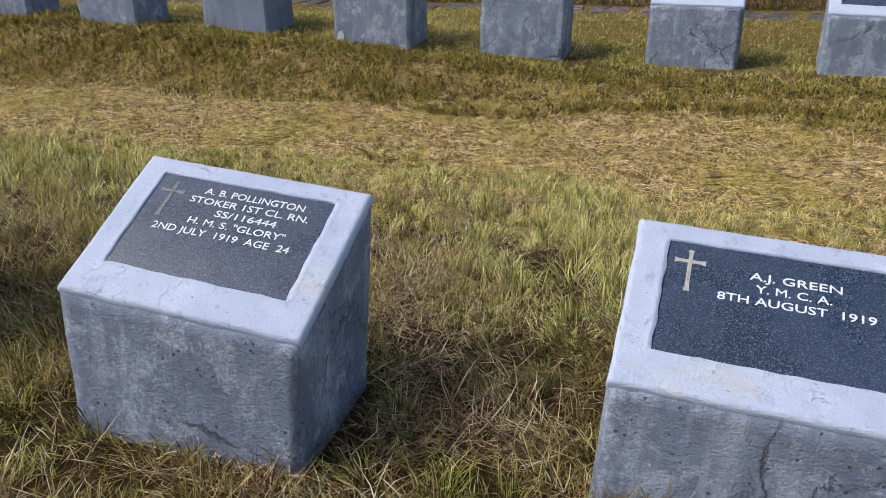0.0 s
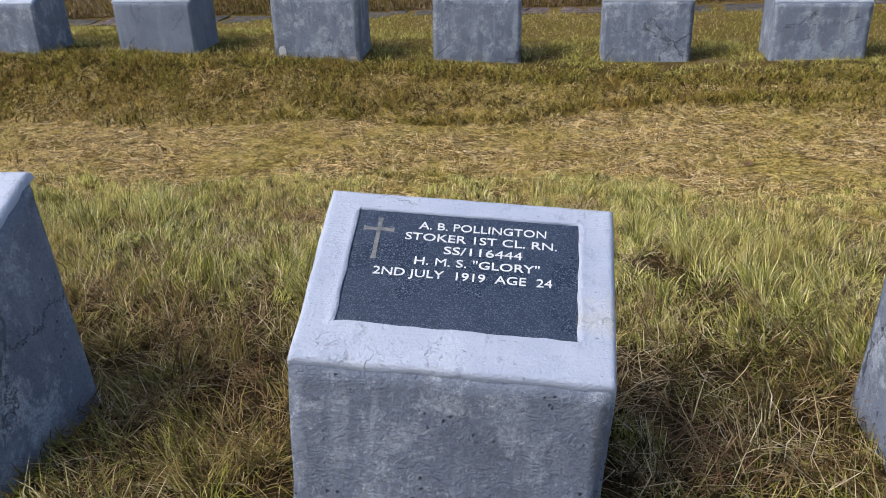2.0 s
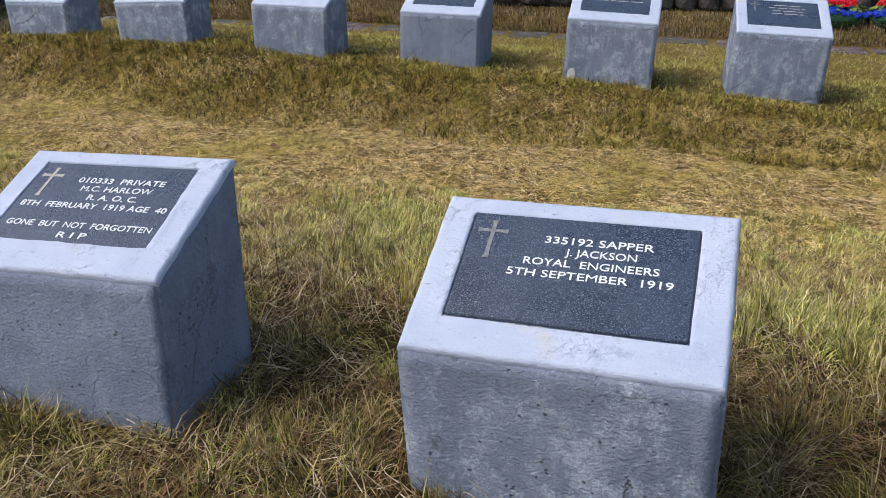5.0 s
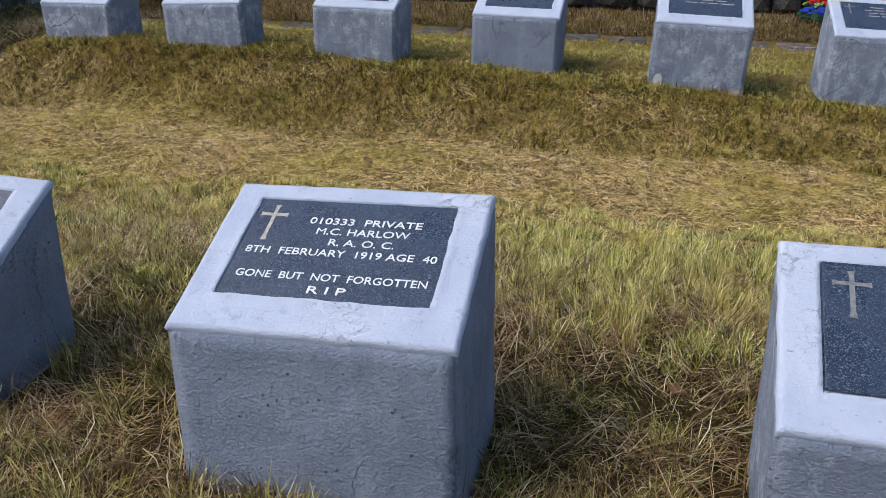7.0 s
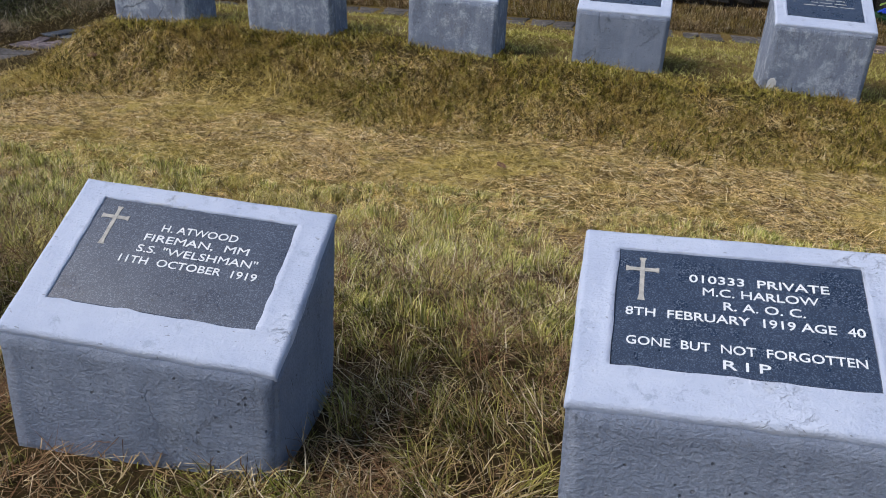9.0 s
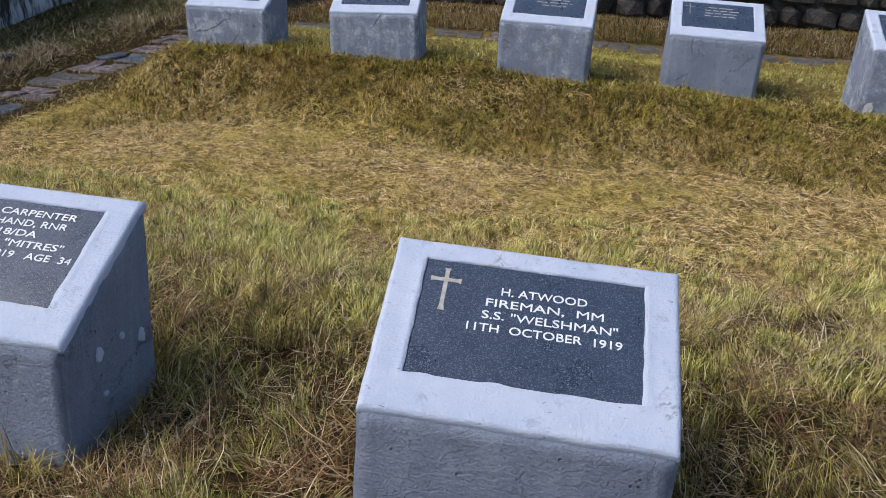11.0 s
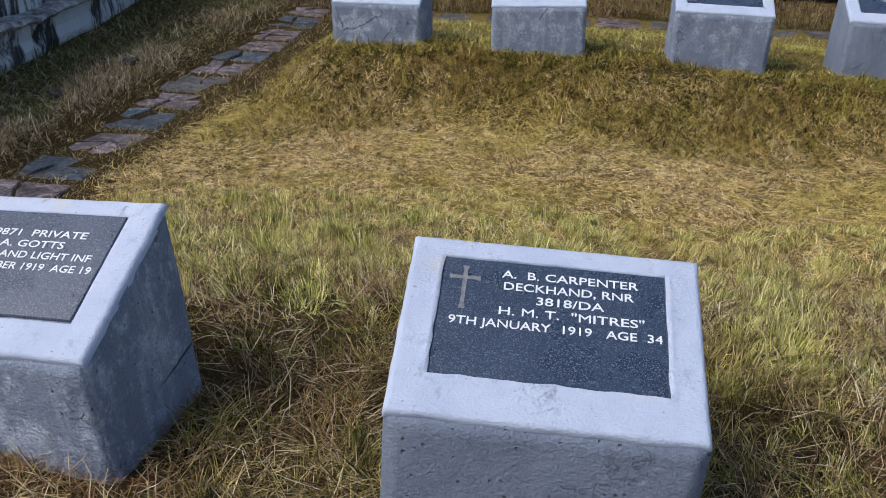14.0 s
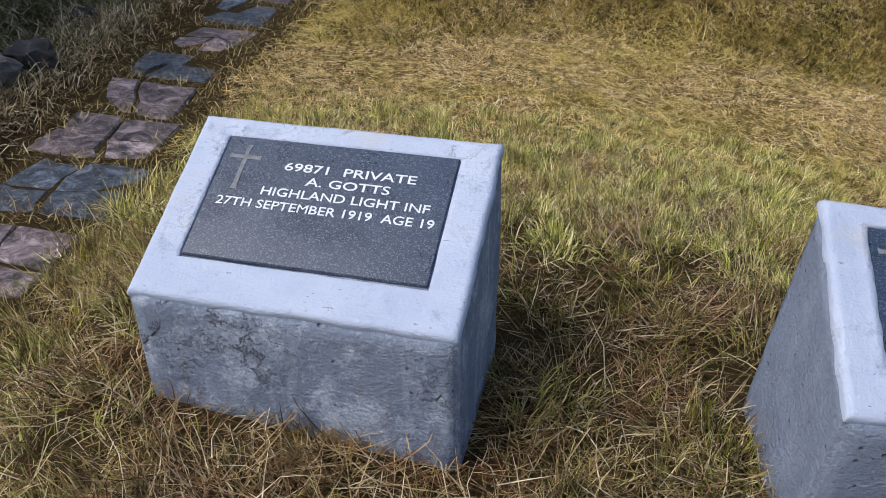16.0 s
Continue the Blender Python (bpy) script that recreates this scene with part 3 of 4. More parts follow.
def slab_bm(pts, cx, cy, rng):
    """A flat stone from its outline: broken rim, slightly tipped top."""
    bm = bmesh.new()
    lift = rng.uniform(0.002, 0.009)
    tx, ty = rng.uniform(-0.04, 0.04), rng.uniform(-0.04, 0.04)
    ring = []
    for (x0, y0), (x1, y1) in zip(pts, pts[1:] + pts[:1]):
        ring.append((x0 - cx, y0 - cy))
        ring.append(((x0 + x1) / 2 - cx + rng.uniform(-0.02, 0.012), (y0 + y1) / 2 - cy + rng.uniform(-0.02, 0.012)))
    top = [bm.verts.new((x * 0.94, y * 0.94, lift + tx * x + ty * y + rng.uniform(-0.002, 0.002))) for x, y in ring]
    mid = [bm.verts.new((x, y, lift - 0.007 + tx * x + ty * y)) for x, y in ring]
    low = [bm.verts.new((x, y, -0.05)) for x, y in ring]
    bm.faces.new(top)
    n = len(ring)
    for a, b in ((mid, top), (low, mid)):
        for i in range(n):
            bm.faces.new([a[i], a[(i + 1) % n], b[(i + 1) % n], b[i]])
    bmesh.ops.recalc_face_normals(bm, faces=bm.faces[:])
    return bm


def lay(parent, rng, cx, cy, w, d, material):
    """One flagstone cell, broken into two to four irregular stones with narrow joints."""
    j = lambda k: rng.uniform(-k, k)  # noqa: E731
    x0, x1, y0, y1 = cx - w / 2, cx + w / 2, cy - d / 2, cy + d / 2
    corner = {(0, 0): (x0 + j(0.03), y0 + j(0.02)), (2, 0): (x1 + j(0.03), y0 + j(0.02)), (0, 2): (x0 + j(0.03), y1 + j(0.02)), (2, 2): (x1 + j(0.03), y1 + j(0.02)),
              (1, 0): (cx + j(0.07), y0), (1, 2): (cx + j(0.07), y1), (0, 1): (x0, cy + j(0.05)), (2, 1): (x1, cy + j(0.05)), (1, 1): (cx + j(0.05), cy + j(0.04))}
    quads = [[(0, 0), (1, 0), (1, 1), (0, 1)], [(1, 0), (2, 0), (2, 1), (1, 1)], [(0, 1), (1, 1), (1, 2), (0, 2)], [(1, 1), (2, 1), (2, 2), (1, 2)]]
    how = rng.random()
    if how < 0.3:
        quads = [[(0, 0), (1, 0), (2, 0), (2, 1), (1, 1), (0, 1)], quads[2], quads[3]]
    elif how < 0.5:
        quads = [quads[0], quads[1], [(0, 1), (1, 1), (2, 1), (2, 2), (1, 2), (0, 2)]]
    elif how < 0.6:
        quads = [[(0, 0), (1, 0), (1, 1), (1, 2), (0, 2), (0, 1)], [(1, 0), (2, 0), (2, 1), (2, 2), (1, 2), (1, 1)]]
    for q in quads:
        pts = [corner[c] for c in q]
        mx, my = sum(p[0] for p in pts) / len(pts), sum(p[1] for p in pts) / len(pts)
        pts = [(mx + (px - mx) * 0.94, my + (py - my) * 0.94) for px, py in pts]
        ob = part("slab", slab_bm(pts, mx, my, rng), material, parent)
        ob.location = (mx, my, float(height(mx, my)))
    SLAB_BOXES.append((cx, cy, w * 0.5, d * 0.5))


def build_paths():
    rng = random.Random(21)
    west = tagged(new("pavement_west"), "stepping path of irregular slate and mauve flagstones in grass", "paved path", kind="structure")
    order = (SLAB_PINK, SLAB_BLUE, SLAB_PINK, SLAB_PINK, SLAB_BLUE, SLAB_PINK, SLAB_BLUE, SLAB_PINK, SLAB_GREY)
    y, k = 0.72, 0
    while y < 6.8:
        d = rng.uniform(0.33, 0.39)
        c = -7.0 - 0.18 * float(smooth01(1.0, 2.2, y)) + rng.uniform(-0.015, 0.015)
        lay(west, rng, c, y, 0.42, d, order[k % 9])
        y += d + rng.uniform(0.03, 0.09)
        k += 1
    north = tagged(new("pavement_north"), "overgrown path of brown and mauve flagstones", "paved path", kind="structure")
    x = -6.8
    while x < 3.4:
        w = rng.uniform(0.34, 0.46)
        if rng.random() < 0.88:
            lay(north, rng, x + w / 2, 6.40 - 0.10 * float(smooth01(-0.5, 1.5, x)), w, 0.36, rng.choice((SLAB_GREY, SLAB_PINK, SLAB_GREY)))
        x += w + rng.uniform(0.03, 0.08)


build_paths()


# ---- rocks and walls ----
def rock_bm(rng, sx, sy, sz, sub=2, rough=0.28):
    bm = bmesh.new()
    bmesh.ops.create_icosphere(bm, subdivisions=sub, radius=1.0)
    off = Vector((rng.uniform(-50, 50), rng.uniform(-50, 50), rng.uniform(-50, 50)))
    for v in bm.verts:
        n = v.co.normalized()
        boxy = n / max(abs(n.x), abs(n.y), abs(n.z)) ** 0.6
        k = 1 + rough * noise.noise(n * 1.6 + off) + 0.12 * noise.noise(n * 4 + off)
        v.co = Vector((boxy.x * sx, boxy.y * sy, boxy.z * sz)) * k
    return bm


def build_rocks():
    rng = random.Random(8)
    for x, y, r in ((-7.6, 1.95, 0.10), (-7.63, 1.72, 0.115), (-7.72, 2.62, 0.06), (-7.58, 1.35, 0.1), (-7.74, 3.28, 0.055), (-7.7, 4.1, 0.06)):
        ob = new("rock", as_mesh("rock", rock_bm(rng, r * 0.85, r * 0.8, r * 0.6, 3, 0.45), ROCK))
        ob.location = (x, y, float(height(x, y)) + r * 0.42)
        ob.rotation_euler = (0, 0, rng.uniform(0, 6))
        tagged(ob, "dark kerb rock half sunk in dead grass", "rock", "rocks along the kerb")


build_rocks()


def build_west_wall():
    """Old concrete kerb wall with a rim and a set-back upper part."""
    wall = tagged(new("wall_west"), "old concrete wall blackened by mould with lime runs", "wall", kind="structure")
    ys = np.linspace(1.2, 8.05, 150)

    def sheet(name, profile, material, wob, seed, label):
        bm = bmesh.new()
        off = Vector((seed, seed * 2.0, 0))
        rows = []
        for y in ys:
            g = float(height(-8.3, y))
            ring = []
            for x, z in profile:
                n = noise.noise_vector(Vector((x * 3, y * 1.7, z * 3)) + off) + 0.6 * noise.noise_vector(Vector((x * 9, y * 8, z * 9)) + off)
                ring.append(bm.verts.new((x + 0.12 - 0.11 * (y - 3.0) + n.x * wob, y, g + z + n.z * wob)))
            rows.append(ring)
        n = len(profile)
        for a, b in zip(rows, rows[1:]):
            for i in range(n):
                bm.faces.new([a[i], a[(i + 1) % n], b[(i + 1) % n], b[i]])
        bm.faces.new(rows[0][::-1])
        bm.faces.new(rows[-1])
        bmesh.ops.recalc_face_normals(bm, faces=bm.faces[:])
        return part(name, bm, material, wall, label)

    sheet("plinth", [(-8.45, -0.3), (-8.44, 0.06), (-8.46, 0.14), (-8.45, 0.24), (-8.85, 0.24), (-8.85, -0.3)], MOULD, 0.03, 3.1, "")
    sheet("rim", [(-8.42, 0.243), (-8.405, 0.262), (-8.42, 0.285), (-8.57, 0.29), (-8.57, 0.243)], RIM, 0.034, 3.1, "crumbling pale lime rim")
    sheet("upper_wall", [(-8.55, 0.25), (-8.56, 0.6), (-8.57, 1.25), (-8.85, 1.25), (-8.85, 0.245)], MOULD, 0.02, 9.7, "")


build_west_wall()


def build_north_wall():
    """Rubble wall behind the wreaths."""
    rng = random.Random(15)
    wall = tagged(new("wall_north"), "dark rough rubble stone wall behind the graves", "wall", kind="structure")
    part("core", box_bm(-8.9, 4.4, 7.57, 7.85, -0.2, 1.0), ROCK, wall, "dark mortar core")
    shapes = [as_mesh("stone", rock_bm(rng, 1, 1, 1, 1, 0.22), ROCK) for _ in range(8)]
    z = 0.08
    while z < 1.0:
        h = rng.uniform(0.2, 0.27)
        x = -8.8
        while x < 4.3:
            w = rng.uniform(0.17, 0.42)
            ob = part("stone", rng.choice(shapes), None, wall)
            ob.location = (x + w / 2, 7.55 + rng.uniform(-0.03, 0.03), z + h / 2)
            ob.scale = (w * 0.46, 0.14, h * 0.5)
            ob.rotation_euler = (rng.uniform(-0.1, 0.1), rng.uniform(-0.1, 0.1), rng.uniform(-0.15, 0.15))
            x += w
        z += h * 0.93


build_north_wall()


# ---- wreaths ----
def blossom(bm, at, normal, size, rng, petals=6):
    """One small artificial flower: cupped petals round a centre."""
    turn = normal.to_track_quat("Z", "Y").to_matrix()
    spin = rng.uniform(0, 6.28)
    for ring, (count, r, lift) in enumerate(((petals, 1.0, 0.25), (petals - 2, 0.6, 0.6))):
        for i in range(count):
            a = spin + ring * 0.5 + 6.283 * i / count
            da = 3.3 / count
            pts = [(0, 0, 0.1), (math.cos(a - da) * r * 0.75, math.sin(a - da) * r * 0.75, lift), (math.cos(a) * r, math.sin(a) * r, lift * 0.8 + rng.uniform(-0.1, 0.15)), (math.cos(a + da) * r * 0.75, math.sin(a + da) * r * 0.75, lift)]
            bm.faces.new([bm.verts.new(at + turn @ (Vector(p) * size)) for p in pts])


def wreath(x, y, yaw, seed, label):
    rng = random.Random(seed)
    base = new("wreath")
    base.matrix_world = pose(x, y, float(height(x, y)) - 0.005, 0, 0, yaw)
    tagged(base, label, "wreath", "wreaths by the wall")
    bm = bmesh.new()
    bmesh.ops.create_uvsphere(bm, u_segments=36, v_segments=14, radius=1.0)
    for v in bm.verts:
        n = noise.noise(v.co * 5 + Vector((seed, 0, 0)))
        v.co = Vector((v.co.x * 0.27, v.co.y * 0.2, 0.07 + v.co.z * 0.085)) * (1 + 0.10 * n)
    part("cushion", bm, FIR, base, "dark green base")
    bm = bmesh.new()
    for _ in range(700):
        a, b = rng.uniform(0, 6.283), rng.uniform(-0.5, 0.7)
        n = Vector((math.cos(a) * math.cos(b), math.sin(a) * math.cos(b), math.sin(b)))
        at = Vector((n.x * 0.265, n.y * 0.195, 0.07 + n.z * 0.085))
        d = (n + Vector((rng.uniform(-0.7, 0.7), rng.uniform(-0.7, 0.7), rng.uniform(-0.7, 0.3)))).normalized()
        s = d.cross(Vector((0, 0, 1))).normalized() * 0.003
        tip = at + d * rng.uniform(0.025, 0.05)
        bm.faces.new([bm.verts.new(p) for p in (at - s, at + s, tip)])
    ob = part("needles", bm, FIR, base, "dark green needles")
    ob["kind"] = "stuff"
    layers = (("blue_flowers", PETAL_BLUE, 150, 0.105, 0.55, -0.06), ("red_flowers", PETAL_RED, 120, 0.19, 0.36, 0.03), ("sprigs", SPRIG, 45, 0.15, 0.5, -0.02))
    for name, mat, count, z, reach, yy in layers:
        bm = bmesh.new()
        for _ in range(count):
            a, r = rng.uniform(0, 6.283), math.sqrt(rng.random())
            px, py = math.cos(a) * r * reach * 0.48, yy + math.sin(a) * r * 0.12
            n = Vector((px * 3, (py - yy) * 3 - 0.3, 1.0)).normalized()
            pz = z + 0.05 * (1 - r * r) + rng.uniform(-0.012, 0.012)
            blossom(bm, Vector((px, py, pz)), n + Vector((rng.uniform(-0.4, 0.4), rng.uniform(-0.4, 0.4), 0)), rng.uniform(0.017, 0.026) * (1.25 if mat is PETAL_RED else 1.0), rng)
        ob = part(name, bm, mat, base, {"blue_flowers": "bright blue artificial flowers", "red_flowers": "bright red artificial flowers", "sprigs": "light green sprigs"}[name])
        ob["kind"] = "stuff"


wreath(-0.42, 6.95, 4, 1, "wreath of blue and red artificial flowers on a grass bank")
wreath(0.12, 6.93, -3, 2, "wreath of blue flowers topped with red ones beside another")
wreath(0.62, 6.92, -6, 3, "wreath of red and blue flowers with light green sprigs")



# ---- fallen leaves ----
def leaf(x, y, size, seed):
    rng = random.Random(seed)
    bm = bmesh.new()
    n = 7
    rows = []
    for i in range(n):
        k = i / (n - 1)
        w = math.sin(math.pi * min(k * 0.92 + 0.06, 1)) ** 0.8 * 0.36
        bend = 0.35 * (k - 0.5) ** 2
        rows.append([bm.verts.new(((k - 0.5) * size, s * w * size, (bend + 0.22 * abs(s) ** 2 * w + rng.uniform(-0.02, 0.02)) * size)) for s in (-1, -0.5, 0, 0.5, 1)])
    for a, b in zip(rows, rows[1:]):
        for i in range(4):
            bm.faces.new([a[i], b[i], b[i + 1], a[i + 1]])
    ob = new("fallen_leaf", as_mesh("fallen_leaf", bm, LEAF, True))
    ob.matrix_world = pose(x, y, float(height(x, y)) + 0.02, rng.uniform(-15, 15), rng.uniform(-15, 15), rng.uniform(0, 360))
    tagged(ob, "curled brown fallen leaf lying on the grass", "leaf", "fallen leaves")


for k, (x, y, s) in enumerate(((-3.22, 2.58, 0.06), (-0.55, 1.27, 0.06), (1.8, 3.4, 0.055), (-6.08, 3.51, 0.085), (-1.55, 0.95, 0.045), (0.9, 2.4, 0.05), (-0.42, 0.35, 0.05), (-3.9, 0.5, 0.05), (-2.9, 2.0, 0.03), (-1.7, 0.55, 0.05), (-4.05, 0.62, 0.045))):
    leaf(x, y, s, 40 + k)


# ---- grass ----
def free_of_things(x, y, pad=0.004):
    ok = np.ones(len(x), bool)
    edge = 0.75 + 0.5 * drift(x, y, 16.0, 77)
    for fx, fy, a in FOOTPRINTS:
        dx, dy = x - fx, y - fy
        u, v = dx * math.cos(a) + dy * math.sin(a), -dx * math.sin(a) + dy * math.cos(a)
        ok &= ~((np.abs(u) < W / 2 + pad) & (v > -pad) & (v < D + pad))
    for cx, cy, hw, hd in SLAB_BOXES:
        ok &= ~((np.abs(x - cx) < hw * 0.72 * edge) & (np.abs(y - cy) < hd * 0.72 * edge))
    return ok


def drift(x, y, s, seed):
    """Cheap smooth noise in 0..1."""
    r = np.random.RandomState(seed)
    v = np.zeros(len(x))
    for k in range(7):
        a, p, f = r.uniform(0, 6.28), r.uniform(0, 6.28), s * r.uniform(0.6, 2.4)
        v += np.sin((x * np.cos(a) + y * np.sin(a)) * f + p)
    return np.clip(0.5 + v / 7, 0, 1)


def blades(name, x, y, length, width, azim, lean, curl, material, label, rng, twist=0.5, lift=0.0):
    """Many single blades in one mesh: each a bent, tapering strip; twist swings the outer half aside, lift lays some on top of others."""
    ok = free_of_things(x, y)
    x, y, length, width, azim, lean, curl = (v[ok] for v in (x, y, length, width, azim, lean, curl))
    n = len(x)
    z = height(x, y) - 0.006 + lift * rng.rand(n)
    azim_out = azim + twist * rng.normal(0, 1, n)
    turn = azim + np.pi / 2 + rng.uniform(-0.9, 0.9, n)
    sx, sy = np.cos(turn) * width / 2, np.sin(turn) * width / 2
    l1, l2 = length * 0.5, length * 0.5
    e1, e2 = lean, np.clip(lean + curl, 0, 1.75)
    mx, my, mz = x + np.cos(azim) * np.sin(e1) * l1, y + np.sin(azim) * np.sin(e1) * l1, z + np.cos(e1) * l1
    tx, ty, tz = mx + np.cos(azim_out) * np.sin(e2) * l2, my + np.sin(azim_out) * np.sin(e2) * l2, mz + np.cos(e2) * l2
    co = np.empty((n, 5, 3))
    co[:, 0] = np.stack([x - sx, y - sy, z], 1)
    co[:, 1] = np.stack([x + sx, y + sy, z], 1)
    co[:, 2] = np.stack([mx + sx * 0.8, my + sy * 0.8, mz], 1)
    co[:, 3] = np.stack([mx - sx * 0.8, my - sy * 0.8, mz], 1)
    co[:, 4] = np.stack([tx, ty, tz], 1)
    i = np.arange(n)[:, None] * 5
    loops = np.concatenate([i + 0, i + 1, i + 2, i + 3, i + 3, i + 2, i + 4], 1).ravel()
    counts = np.tile([4, 3], n)
    ob = new(name, mesh_from(co.reshape(-1, 3), loops, counts, name, material, smooth=False))
    tagged(ob, label, "grass", kind="stuff")


def slivers(name, x, y, length, width, azim, material, label, rng, lift=0.012):
    """Short straight bits of dry grass lying flat, one thin triangle each."""
    ok = free_of_things(x, y)
    x, y, length, width, azim = (v[ok] for v in (x, y, length, width, azim))
    n = len(x)
    z = height(x, y) + lift * rng.rand(n)
    px, py = -np.sin(azim) * width / 2, np.cos(azim) * width / 2
    ex, ey = x + np.cos(azim) * length, y + np.sin(azim) * length
    co = np.empty((n, 3, 3))
    co[:, 0] = np.stack([x - px, y - py, z], 1)
    co[:, 1] = np.stack([x + px, y + py, z + 0.001], 1)
    co[:, 2] = np.stack([ex, ey, height(ex, ey) + lift * rng.rand(n)], 1)
    ob = new(name, mesh_from(co.reshape(-1, 3), np.arange(3 * n), np.full(n, 3), name, material, smooth=False))
    tagged(ob, label, "grass", kind="stuff")


# The lawn's near-black lowest tones imitate shaded gaps; the others are blade colours.
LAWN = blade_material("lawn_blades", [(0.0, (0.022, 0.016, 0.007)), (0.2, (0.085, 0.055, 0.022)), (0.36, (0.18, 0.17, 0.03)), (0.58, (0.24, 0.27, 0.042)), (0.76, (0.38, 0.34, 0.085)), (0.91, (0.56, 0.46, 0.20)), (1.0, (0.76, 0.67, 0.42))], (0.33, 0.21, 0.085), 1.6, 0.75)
VERGE = blade_material("verge_blades", [(0.0, (0.05, 0.048, 0.012)), (0.14, (0.24, 0.23, 0.05)), (0.36, (0.36, 0.39, 0.075)), (0.6, (0.56, 0.53, 0.15)), (0.82, (0.72, 0.63, 0.25)), (1.0, (0.90, 0.81, 0.50))], (0.58, 0.43, 0.16), 1.6, 0.75)
MAT_STRAW = blade_material("matted_straw", [(0.0, (0.045, 0.026, 0.014)), (0.22, (0.24, 0.145, 0.05)), (0.45, (0.59, 0.41, 0.135)), (0.78, (0.80, 0.58, 0.26)), (1.0, (0.90, 0.76, 0.48))], (0.50, 0.40, 0.07), 1.3, 0.5)
MOUND = blade_material("mound_blades", [(0.0, (0.03, 0.021, 0.008)), (0.25, (0.17, 0.14, 0.024)), (0.5, (0.36, 0.30, 0.045)), (0.72, (0.29, 0.27, 0.042)), (0.88, (0.42, 0.28, 0.10)), (1.0, (0.70, 0.57, 0.24))], (0.44, 0.28, 0.09), 3.0, 0.88)
DEAD = blade_material("dead_blades", [(0.0, (0.03, 0.018, 0.010)), (0.25, (0.17, 0.11, 0.06)), (0.55, (0.42, 0.31, 0.18)), (0.82, (0.66, 0.54, 0.36)), (1.0, (0.82, 0.72, 0.54))], (0.23, 0.18, 0.06), 2.2, 0.75)


def tufted(rng, n, x0, x1, y0, y1, spread, per):
    """Places in loose tufts."""
    m = max(1, n // per)
    cx, cy = rng.uniform(x0, x1, m), rng.uniform(y0, y1, m)
    k = rng.randint(0, m, n)
    away = rng.normal(0, spread, (n, 2))
    return cx[k] + away[:, 0], cy[k] + away[:, 1], k, away


def grow_lawn():
    rng = np.random.RandomState(5)
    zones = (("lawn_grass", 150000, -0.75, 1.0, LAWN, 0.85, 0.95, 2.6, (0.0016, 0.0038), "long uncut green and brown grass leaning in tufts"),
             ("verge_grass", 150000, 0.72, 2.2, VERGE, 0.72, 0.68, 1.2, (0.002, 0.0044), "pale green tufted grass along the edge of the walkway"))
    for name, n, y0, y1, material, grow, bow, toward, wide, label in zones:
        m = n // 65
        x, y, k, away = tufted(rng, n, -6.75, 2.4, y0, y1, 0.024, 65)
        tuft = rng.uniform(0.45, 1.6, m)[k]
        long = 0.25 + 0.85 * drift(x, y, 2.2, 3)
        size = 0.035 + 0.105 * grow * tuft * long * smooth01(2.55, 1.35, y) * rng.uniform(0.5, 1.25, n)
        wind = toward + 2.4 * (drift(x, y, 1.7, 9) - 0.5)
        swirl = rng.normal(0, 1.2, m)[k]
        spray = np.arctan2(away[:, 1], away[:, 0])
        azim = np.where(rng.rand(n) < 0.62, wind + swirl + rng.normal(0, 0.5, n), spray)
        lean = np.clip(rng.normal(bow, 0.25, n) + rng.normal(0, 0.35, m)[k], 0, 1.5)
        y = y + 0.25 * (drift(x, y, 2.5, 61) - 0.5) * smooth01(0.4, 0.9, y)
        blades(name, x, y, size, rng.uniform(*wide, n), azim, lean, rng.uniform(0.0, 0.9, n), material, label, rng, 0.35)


def grow_thatch():
    """Fallen, tangled dead blades below, between and over the living tufts."""
    rng = np.random.RandomState(15)
    n = 105000
    x, y, k, away = tufted(rng, n, -6.75, 2.4, -0.75, 1.9, 0.05, 40)
    azim = rng.uniform(0, 6.283, n // 40)[k] + rng.normal(0, 0.6, n)
    lean = np.clip(rng.normal(1.25, 0.25, n), 0.4, 1.55)
    size = rng.uniform(0.06, 0.17, n) * (1 - 0.5 * smooth01(0.9, 1.9, y))
    blades("fallen_thatch", x, y, size, rng.uniform(0.0014, 0.0032, n), azim, lean, rng.uniform(-0.2, 0.4, n), THATCH, "tangled brown and straw-coloured dead grass between tufts", rng, 0.7, 0.035)


def grow_straw():
    rng = np.random.RandomState(6)
    n = 95000
    x, y, k, away = tufted(rng, n, -6.8, 3.2, 1.65, 3.75, 0.06, 60)
    m = n // 60
    azim = np.where(rng.rand(n) < 0.7, rng.normal(0, 0.9, m)[k] + rng.normal(0, 0.5, n) + np.pi * rng.randint(0, 2, n), rng.uniform(0, 6.283, n))
    lean = np.clip(rng.normal(1.3, 0.18, n) + rng.normal(0, 0.2, m)[k], 0.4, 1.56)
    blades("matted_straw", x, y, rng.uniform(0.025, 0.10, n) * rng.uniform(0.6, 1.3, m)[k], rng.uniform(0.0018, 0.004, n), azim, lean, rng.uniform(0, 0.3, n), MAT_STRAW, "flattened dry yellow grass of the walkway between rows", rng, 0.6, 0.012)
    n = 215000
    x, y, k, away = tufted(rng, n, -6.8, 3.2, 1.5, 3.8, 0.05, 50)
    azim = rng.normal(0, 1.0, n // 50)[k] + rng.normal(0, 0.55, n) + np.pi * rng.randint(0, 2, n)
    slivers("straw_litter", x, y, rng.uniform(0.03, 0.12, n), rng.uniform(0.002, 0.0045, n), azim, MAT_STRAW, "short bits of dry yellow straw matted on the walkway", rng)


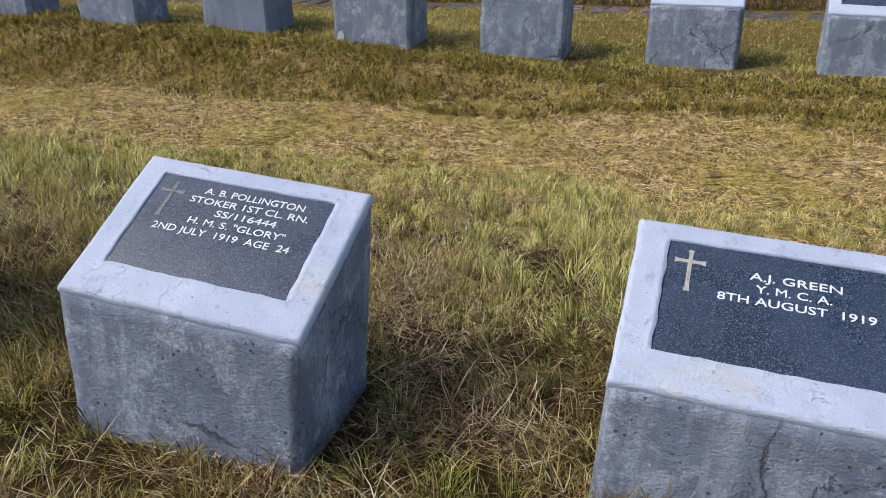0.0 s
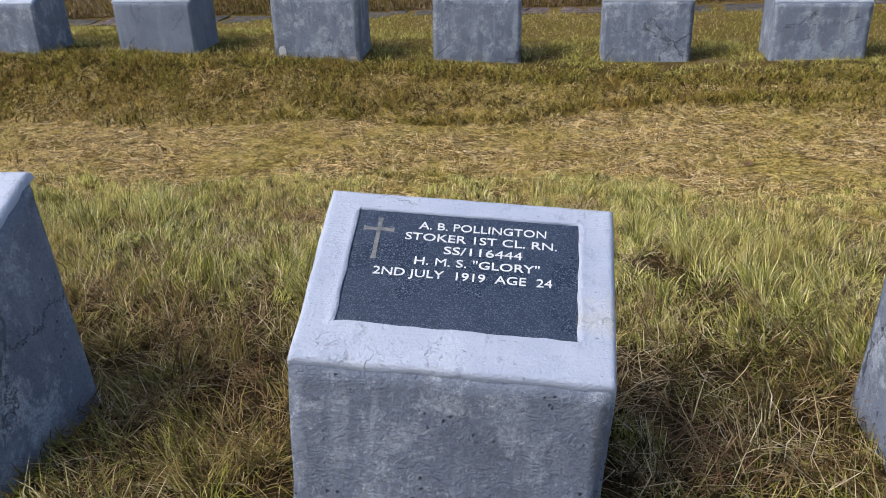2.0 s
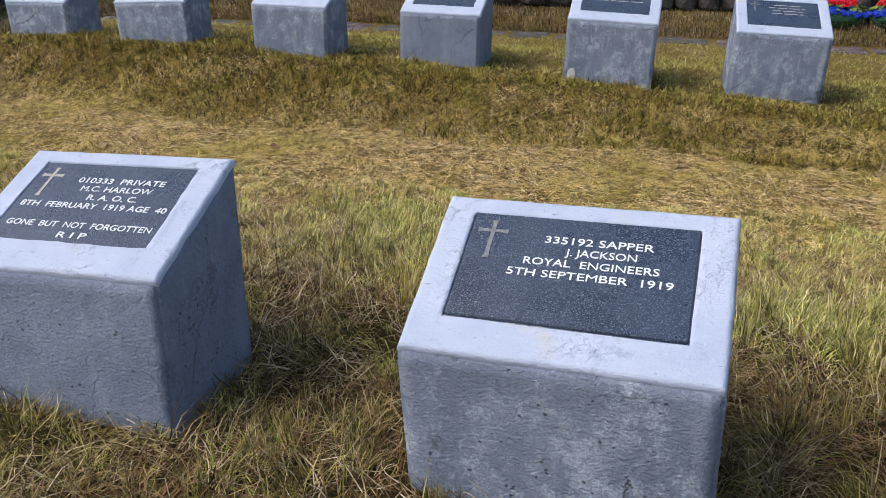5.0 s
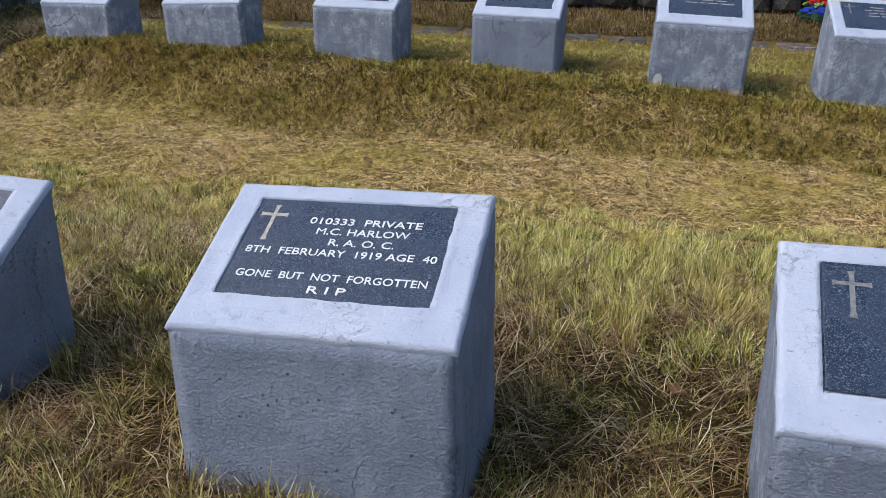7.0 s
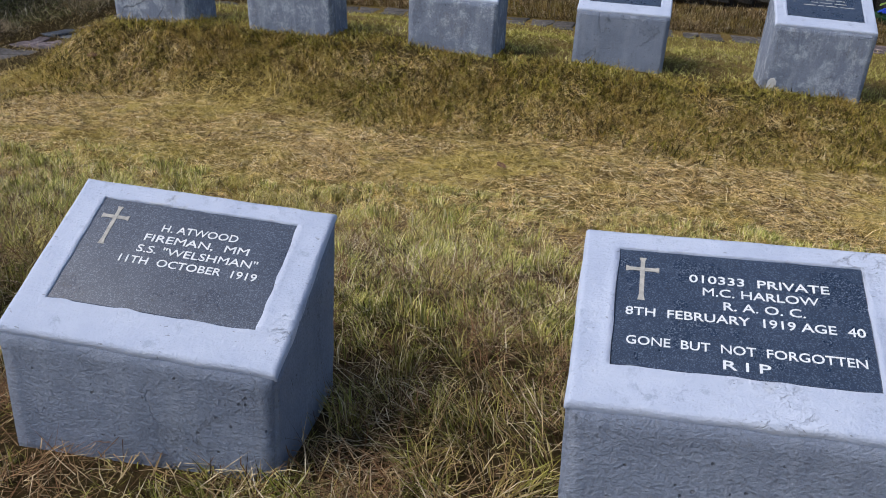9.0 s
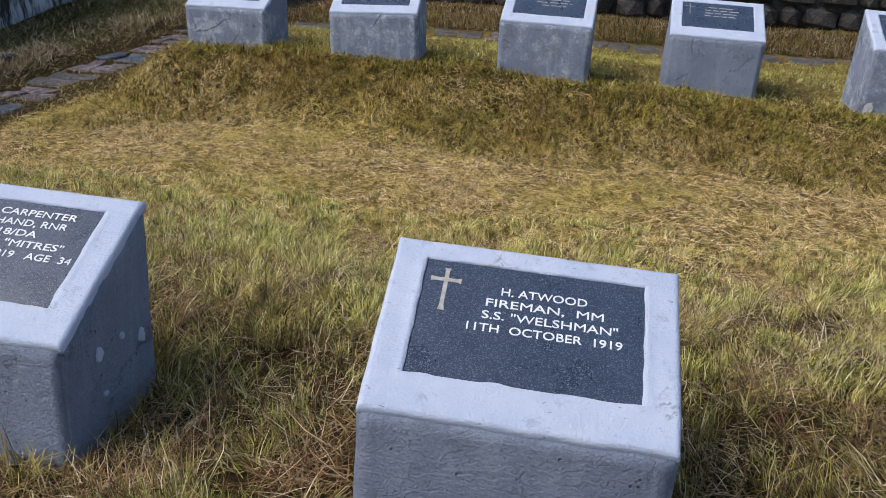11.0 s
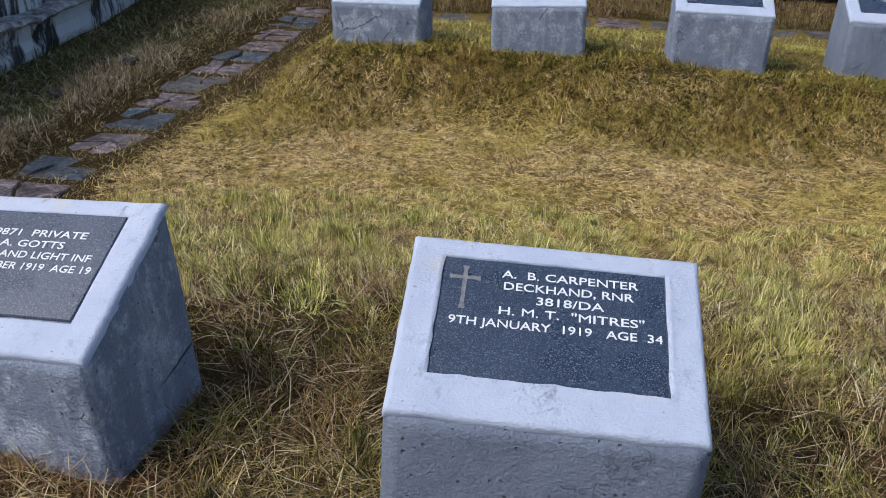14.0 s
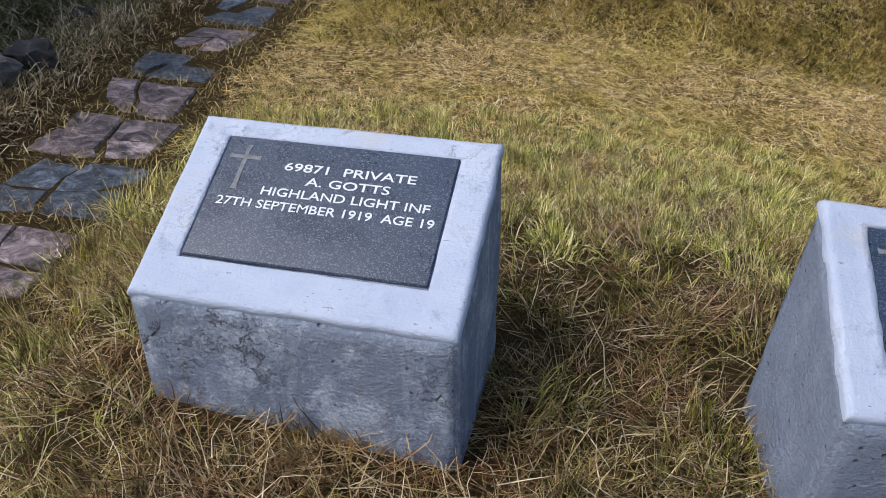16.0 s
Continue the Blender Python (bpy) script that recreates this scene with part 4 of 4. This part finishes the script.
def grow_mound():
    rng = np.random.RandomState(7)
    n = 105000
    x, y, k, away = tufted(rng, n, -6.6, 3.4, 3.15, 4.15, 0.05, 50)
    m = n // 50
    y = y + 0.7 * (drift(x, y, 2.6, 31) - 0.5) * smooth01(3.9, 3.3, y)
    azim = np.where(rng.rand(n) < 0.6, -1.57 + rng.normal(0, 1.2, m)[k] + rng.normal(0, 0.5, n), rng.uniform(0, 6.283, n))
    size = rng.uniform(0.03, 0.10, n) * rng.uniform(0.5, 1.3, m)[k]
    blades("mound_grass", x, y, size, rng.uniform(0.0026, 0.0056, n), azim, np.clip(rng.normal(1.1, 0.25, n) + rng.normal(0, 0.3, m)[k], 0, 1.55), rng.uniform(0.2, 0.9, n), MOUND, "dark olive tussocky grass hanging over the mound's edge", rng, 0.8, 0.02)
    n = 50000
    x, y, k, away = tufted(rng, n, -6.5, 3.4, 3.95, 5.2, 0.04, 30)
    azim = rng.uniform(0, 6.283, n // 30)[k] + rng.normal(0, 0.7, n)
    blades("crest_grass", x, y, rng.uniform(0.03, 0.075, n), rng.uniform(0.0028, 0.0055, n), azim, np.clip(rng.normal(1.05, 0.35, n), 0, 1.5), rng.uniform(0.1, 0.8, n), CREST, "yellow-green grass between the far markers", rng, 0.7)


def grow_rear():
    rng = np.random.RandomState(8)
    n = 40000
    x, y = rng.uniform(-6.6, 3.8, n), rng.uniform(4.9, 6.28, n)
    blades("rear_grass", x, y, rng.uniform(0.025, 0.06, n), rng.uniform(0.003, 0.005, n), rng.uniform(0, 6.283, n), np.clip(rng.normal(1.0, 0.35, n), 0, 1.5), rng.uniform(0.1, 0.5, n), CREST, "short yellow-green grass behind the far row", rng)


def grow_bank():
    rng = np.random.RandomState(9)
    n = 24000
    x, y = rng.uniform(-7.6, 3.8, n), 6.66 + 0.9 * rng.rand(n) ** 2.0
    front = smooth01(7.05, 6.8, y)
    azim = -1.57 + rng.normal(0, 0.7, n)
    blades("bank_grass", x, y, rng.uniform(0.06, 0.16, n) * (0.6 + 0.6 * front), rng.uniform(0.003, 0.006, n), azim, np.clip(rng.normal(0.7, 0.35, n), 0, 1.5), rng.uniform(0.4, 1.2, n), DEAD, "dead brown grass hanging over the bank", rng)
    n = 30000
    y = rng.uniform(0.2, 7.0, n)
    x = -7.55 - 0.10 * smooth01(1.0, 3.0, y) + rng.normal(0, 0.10, n)
    keep = drift(x, y, 5.0, 19) > rng.uniform(0.25, 0.6, n)
    x, y = x[keep], y[keep]
    n = len(x)
    azim = rng.uniform(0, 6.283, n // 50)[rng.randint(0, n // 50, n)] + rng.normal(0, 0.6, n)
    blades("kerb_grass", x, y, rng.uniform(0.05, 0.17, n), rng.uniform(0.0028, 0.006, n), azim, np.clip(rng.normal(0.95, 0.35, n), 0, 1.5), rng.uniform(0.3, 1.2, n), DEAD, "matted dead grass heaped along the kerb", rng)
    n = 32000
    y = rng.uniform(0.2, 7.4, n)
    x = -7.5 - rng.rand(n) * (0.85 + 0.11 * np.clip(y - 3.0, -2, 5))
    azim = rng.uniform(0, 6.283, n)
    blades("wall_foot_grass", x, y, rng.uniform(0.04, 0.13, n), rng.uniform(0.0025, 0.005, n), azim, np.clip(rng.normal(1.2, 0.25, n), 0, 1.5), rng.uniform(0.0, 0.4, n), SHADE, "flattened green and grey dead grass below the wall", rng)
    n = 34000
    y = rng.uniform(0.0, 7.0, n)
    x = np.where(rng.rand(n) < 0.6, rng.uniform(-7.55, -6.35, n), -7.05 - 0.15 * smooth01(1.0, 2.2, y) + rng.normal(0, 0.22, n))
    blades("path_grass", x, y, rng.uniform(0.02, 0.085, n), rng.uniform(0.002, 0.004, n), rng.uniform(0, 6.283, n), np.clip(rng.normal(1.1, 0.3, n), 0, 1.5), rng.uniform(0.1, 0.5, n), PATH_GRASS, "short brown grass growing in the path joints", rng)
    n = 24000
    x, y = rng.uniform(-7.0, 3.0, n), rng.uniform(-3.0, -0.7, n)
    blades("trodden_grass", x, y, rng.uniform(0.03, 0.07, n), rng.uniform(0.0025, 0.0045, n), rng.uniform(0, 6.283, n), np.clip(rng.normal(1.0, 0.3, n), 0, 1.5), rng.uniform(0.1, 0.5, n), LAWN, "short trodden grass in front of the graves", rng)
    n = 900
    x, y = rng.uniform(-6.6, 2.2, n), rng.uniform(-0.6, 3.2, n)
    blades("straw_stalks", x, y, rng.uniform(0.08, 0.2, n), rng.uniform(0.0025, 0.004, n), rng.uniform(0, 6.283, n), np.clip(rng.normal(1.1, 0.3, n), 0, 1.5), rng.uniform(0, 0.2, n), STALK, "loose pale dry straw stalks", rng)


THATCH = blade_material("thatch_blades", [(0.0, (0.035, 0.02, 0.010)), (0.35, (0.15, 0.085, 0.04)), (0.6, (0.32, 0.22, 0.105)), (0.85, (0.54, 0.43, 0.24)), (1.0, (0.74, 0.64, 0.44))], (0.26, 0.13, 0.06), 2.4, 0.5)
CREST = blade_material("crest_blades", [(0.0, (0.12, 0.09, 0.025)), (0.3, (0.38, 0.34, 0.075)), (0.7, (0.56, 0.49, 0.14)), (1.0, (0.72, 0.62, 0.30))], (0.46, 0.42, 0.08), 1.8)
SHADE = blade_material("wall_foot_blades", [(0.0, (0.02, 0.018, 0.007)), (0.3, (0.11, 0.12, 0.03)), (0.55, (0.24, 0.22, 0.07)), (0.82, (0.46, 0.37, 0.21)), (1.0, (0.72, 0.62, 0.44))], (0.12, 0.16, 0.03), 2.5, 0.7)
PATH_GRASS = blade_material("path_joint_blades", [(0.0, (0.03, 0.018, 0.010)), (0.3, (0.18, 0.11, 0.05)), (0.6, (0.42, 0.30, 0.13)), (0.85, (0.64, 0.50, 0.22)), (1.0, (0.80, 0.66, 0.38))], (0.30, 0.25, 0.07), 3.0, 0.6)
STALK = blade_material("straw_stalk", [(0.0, (0.4, 0.32, 0.17)), (1.0, (0.62, 0.54, 0.36))], (0.4, 0.3, 0.15))
grow_lawn()
grow_thatch()
grow_straw()
grow_mound()
grow_rear()
grow_bank()
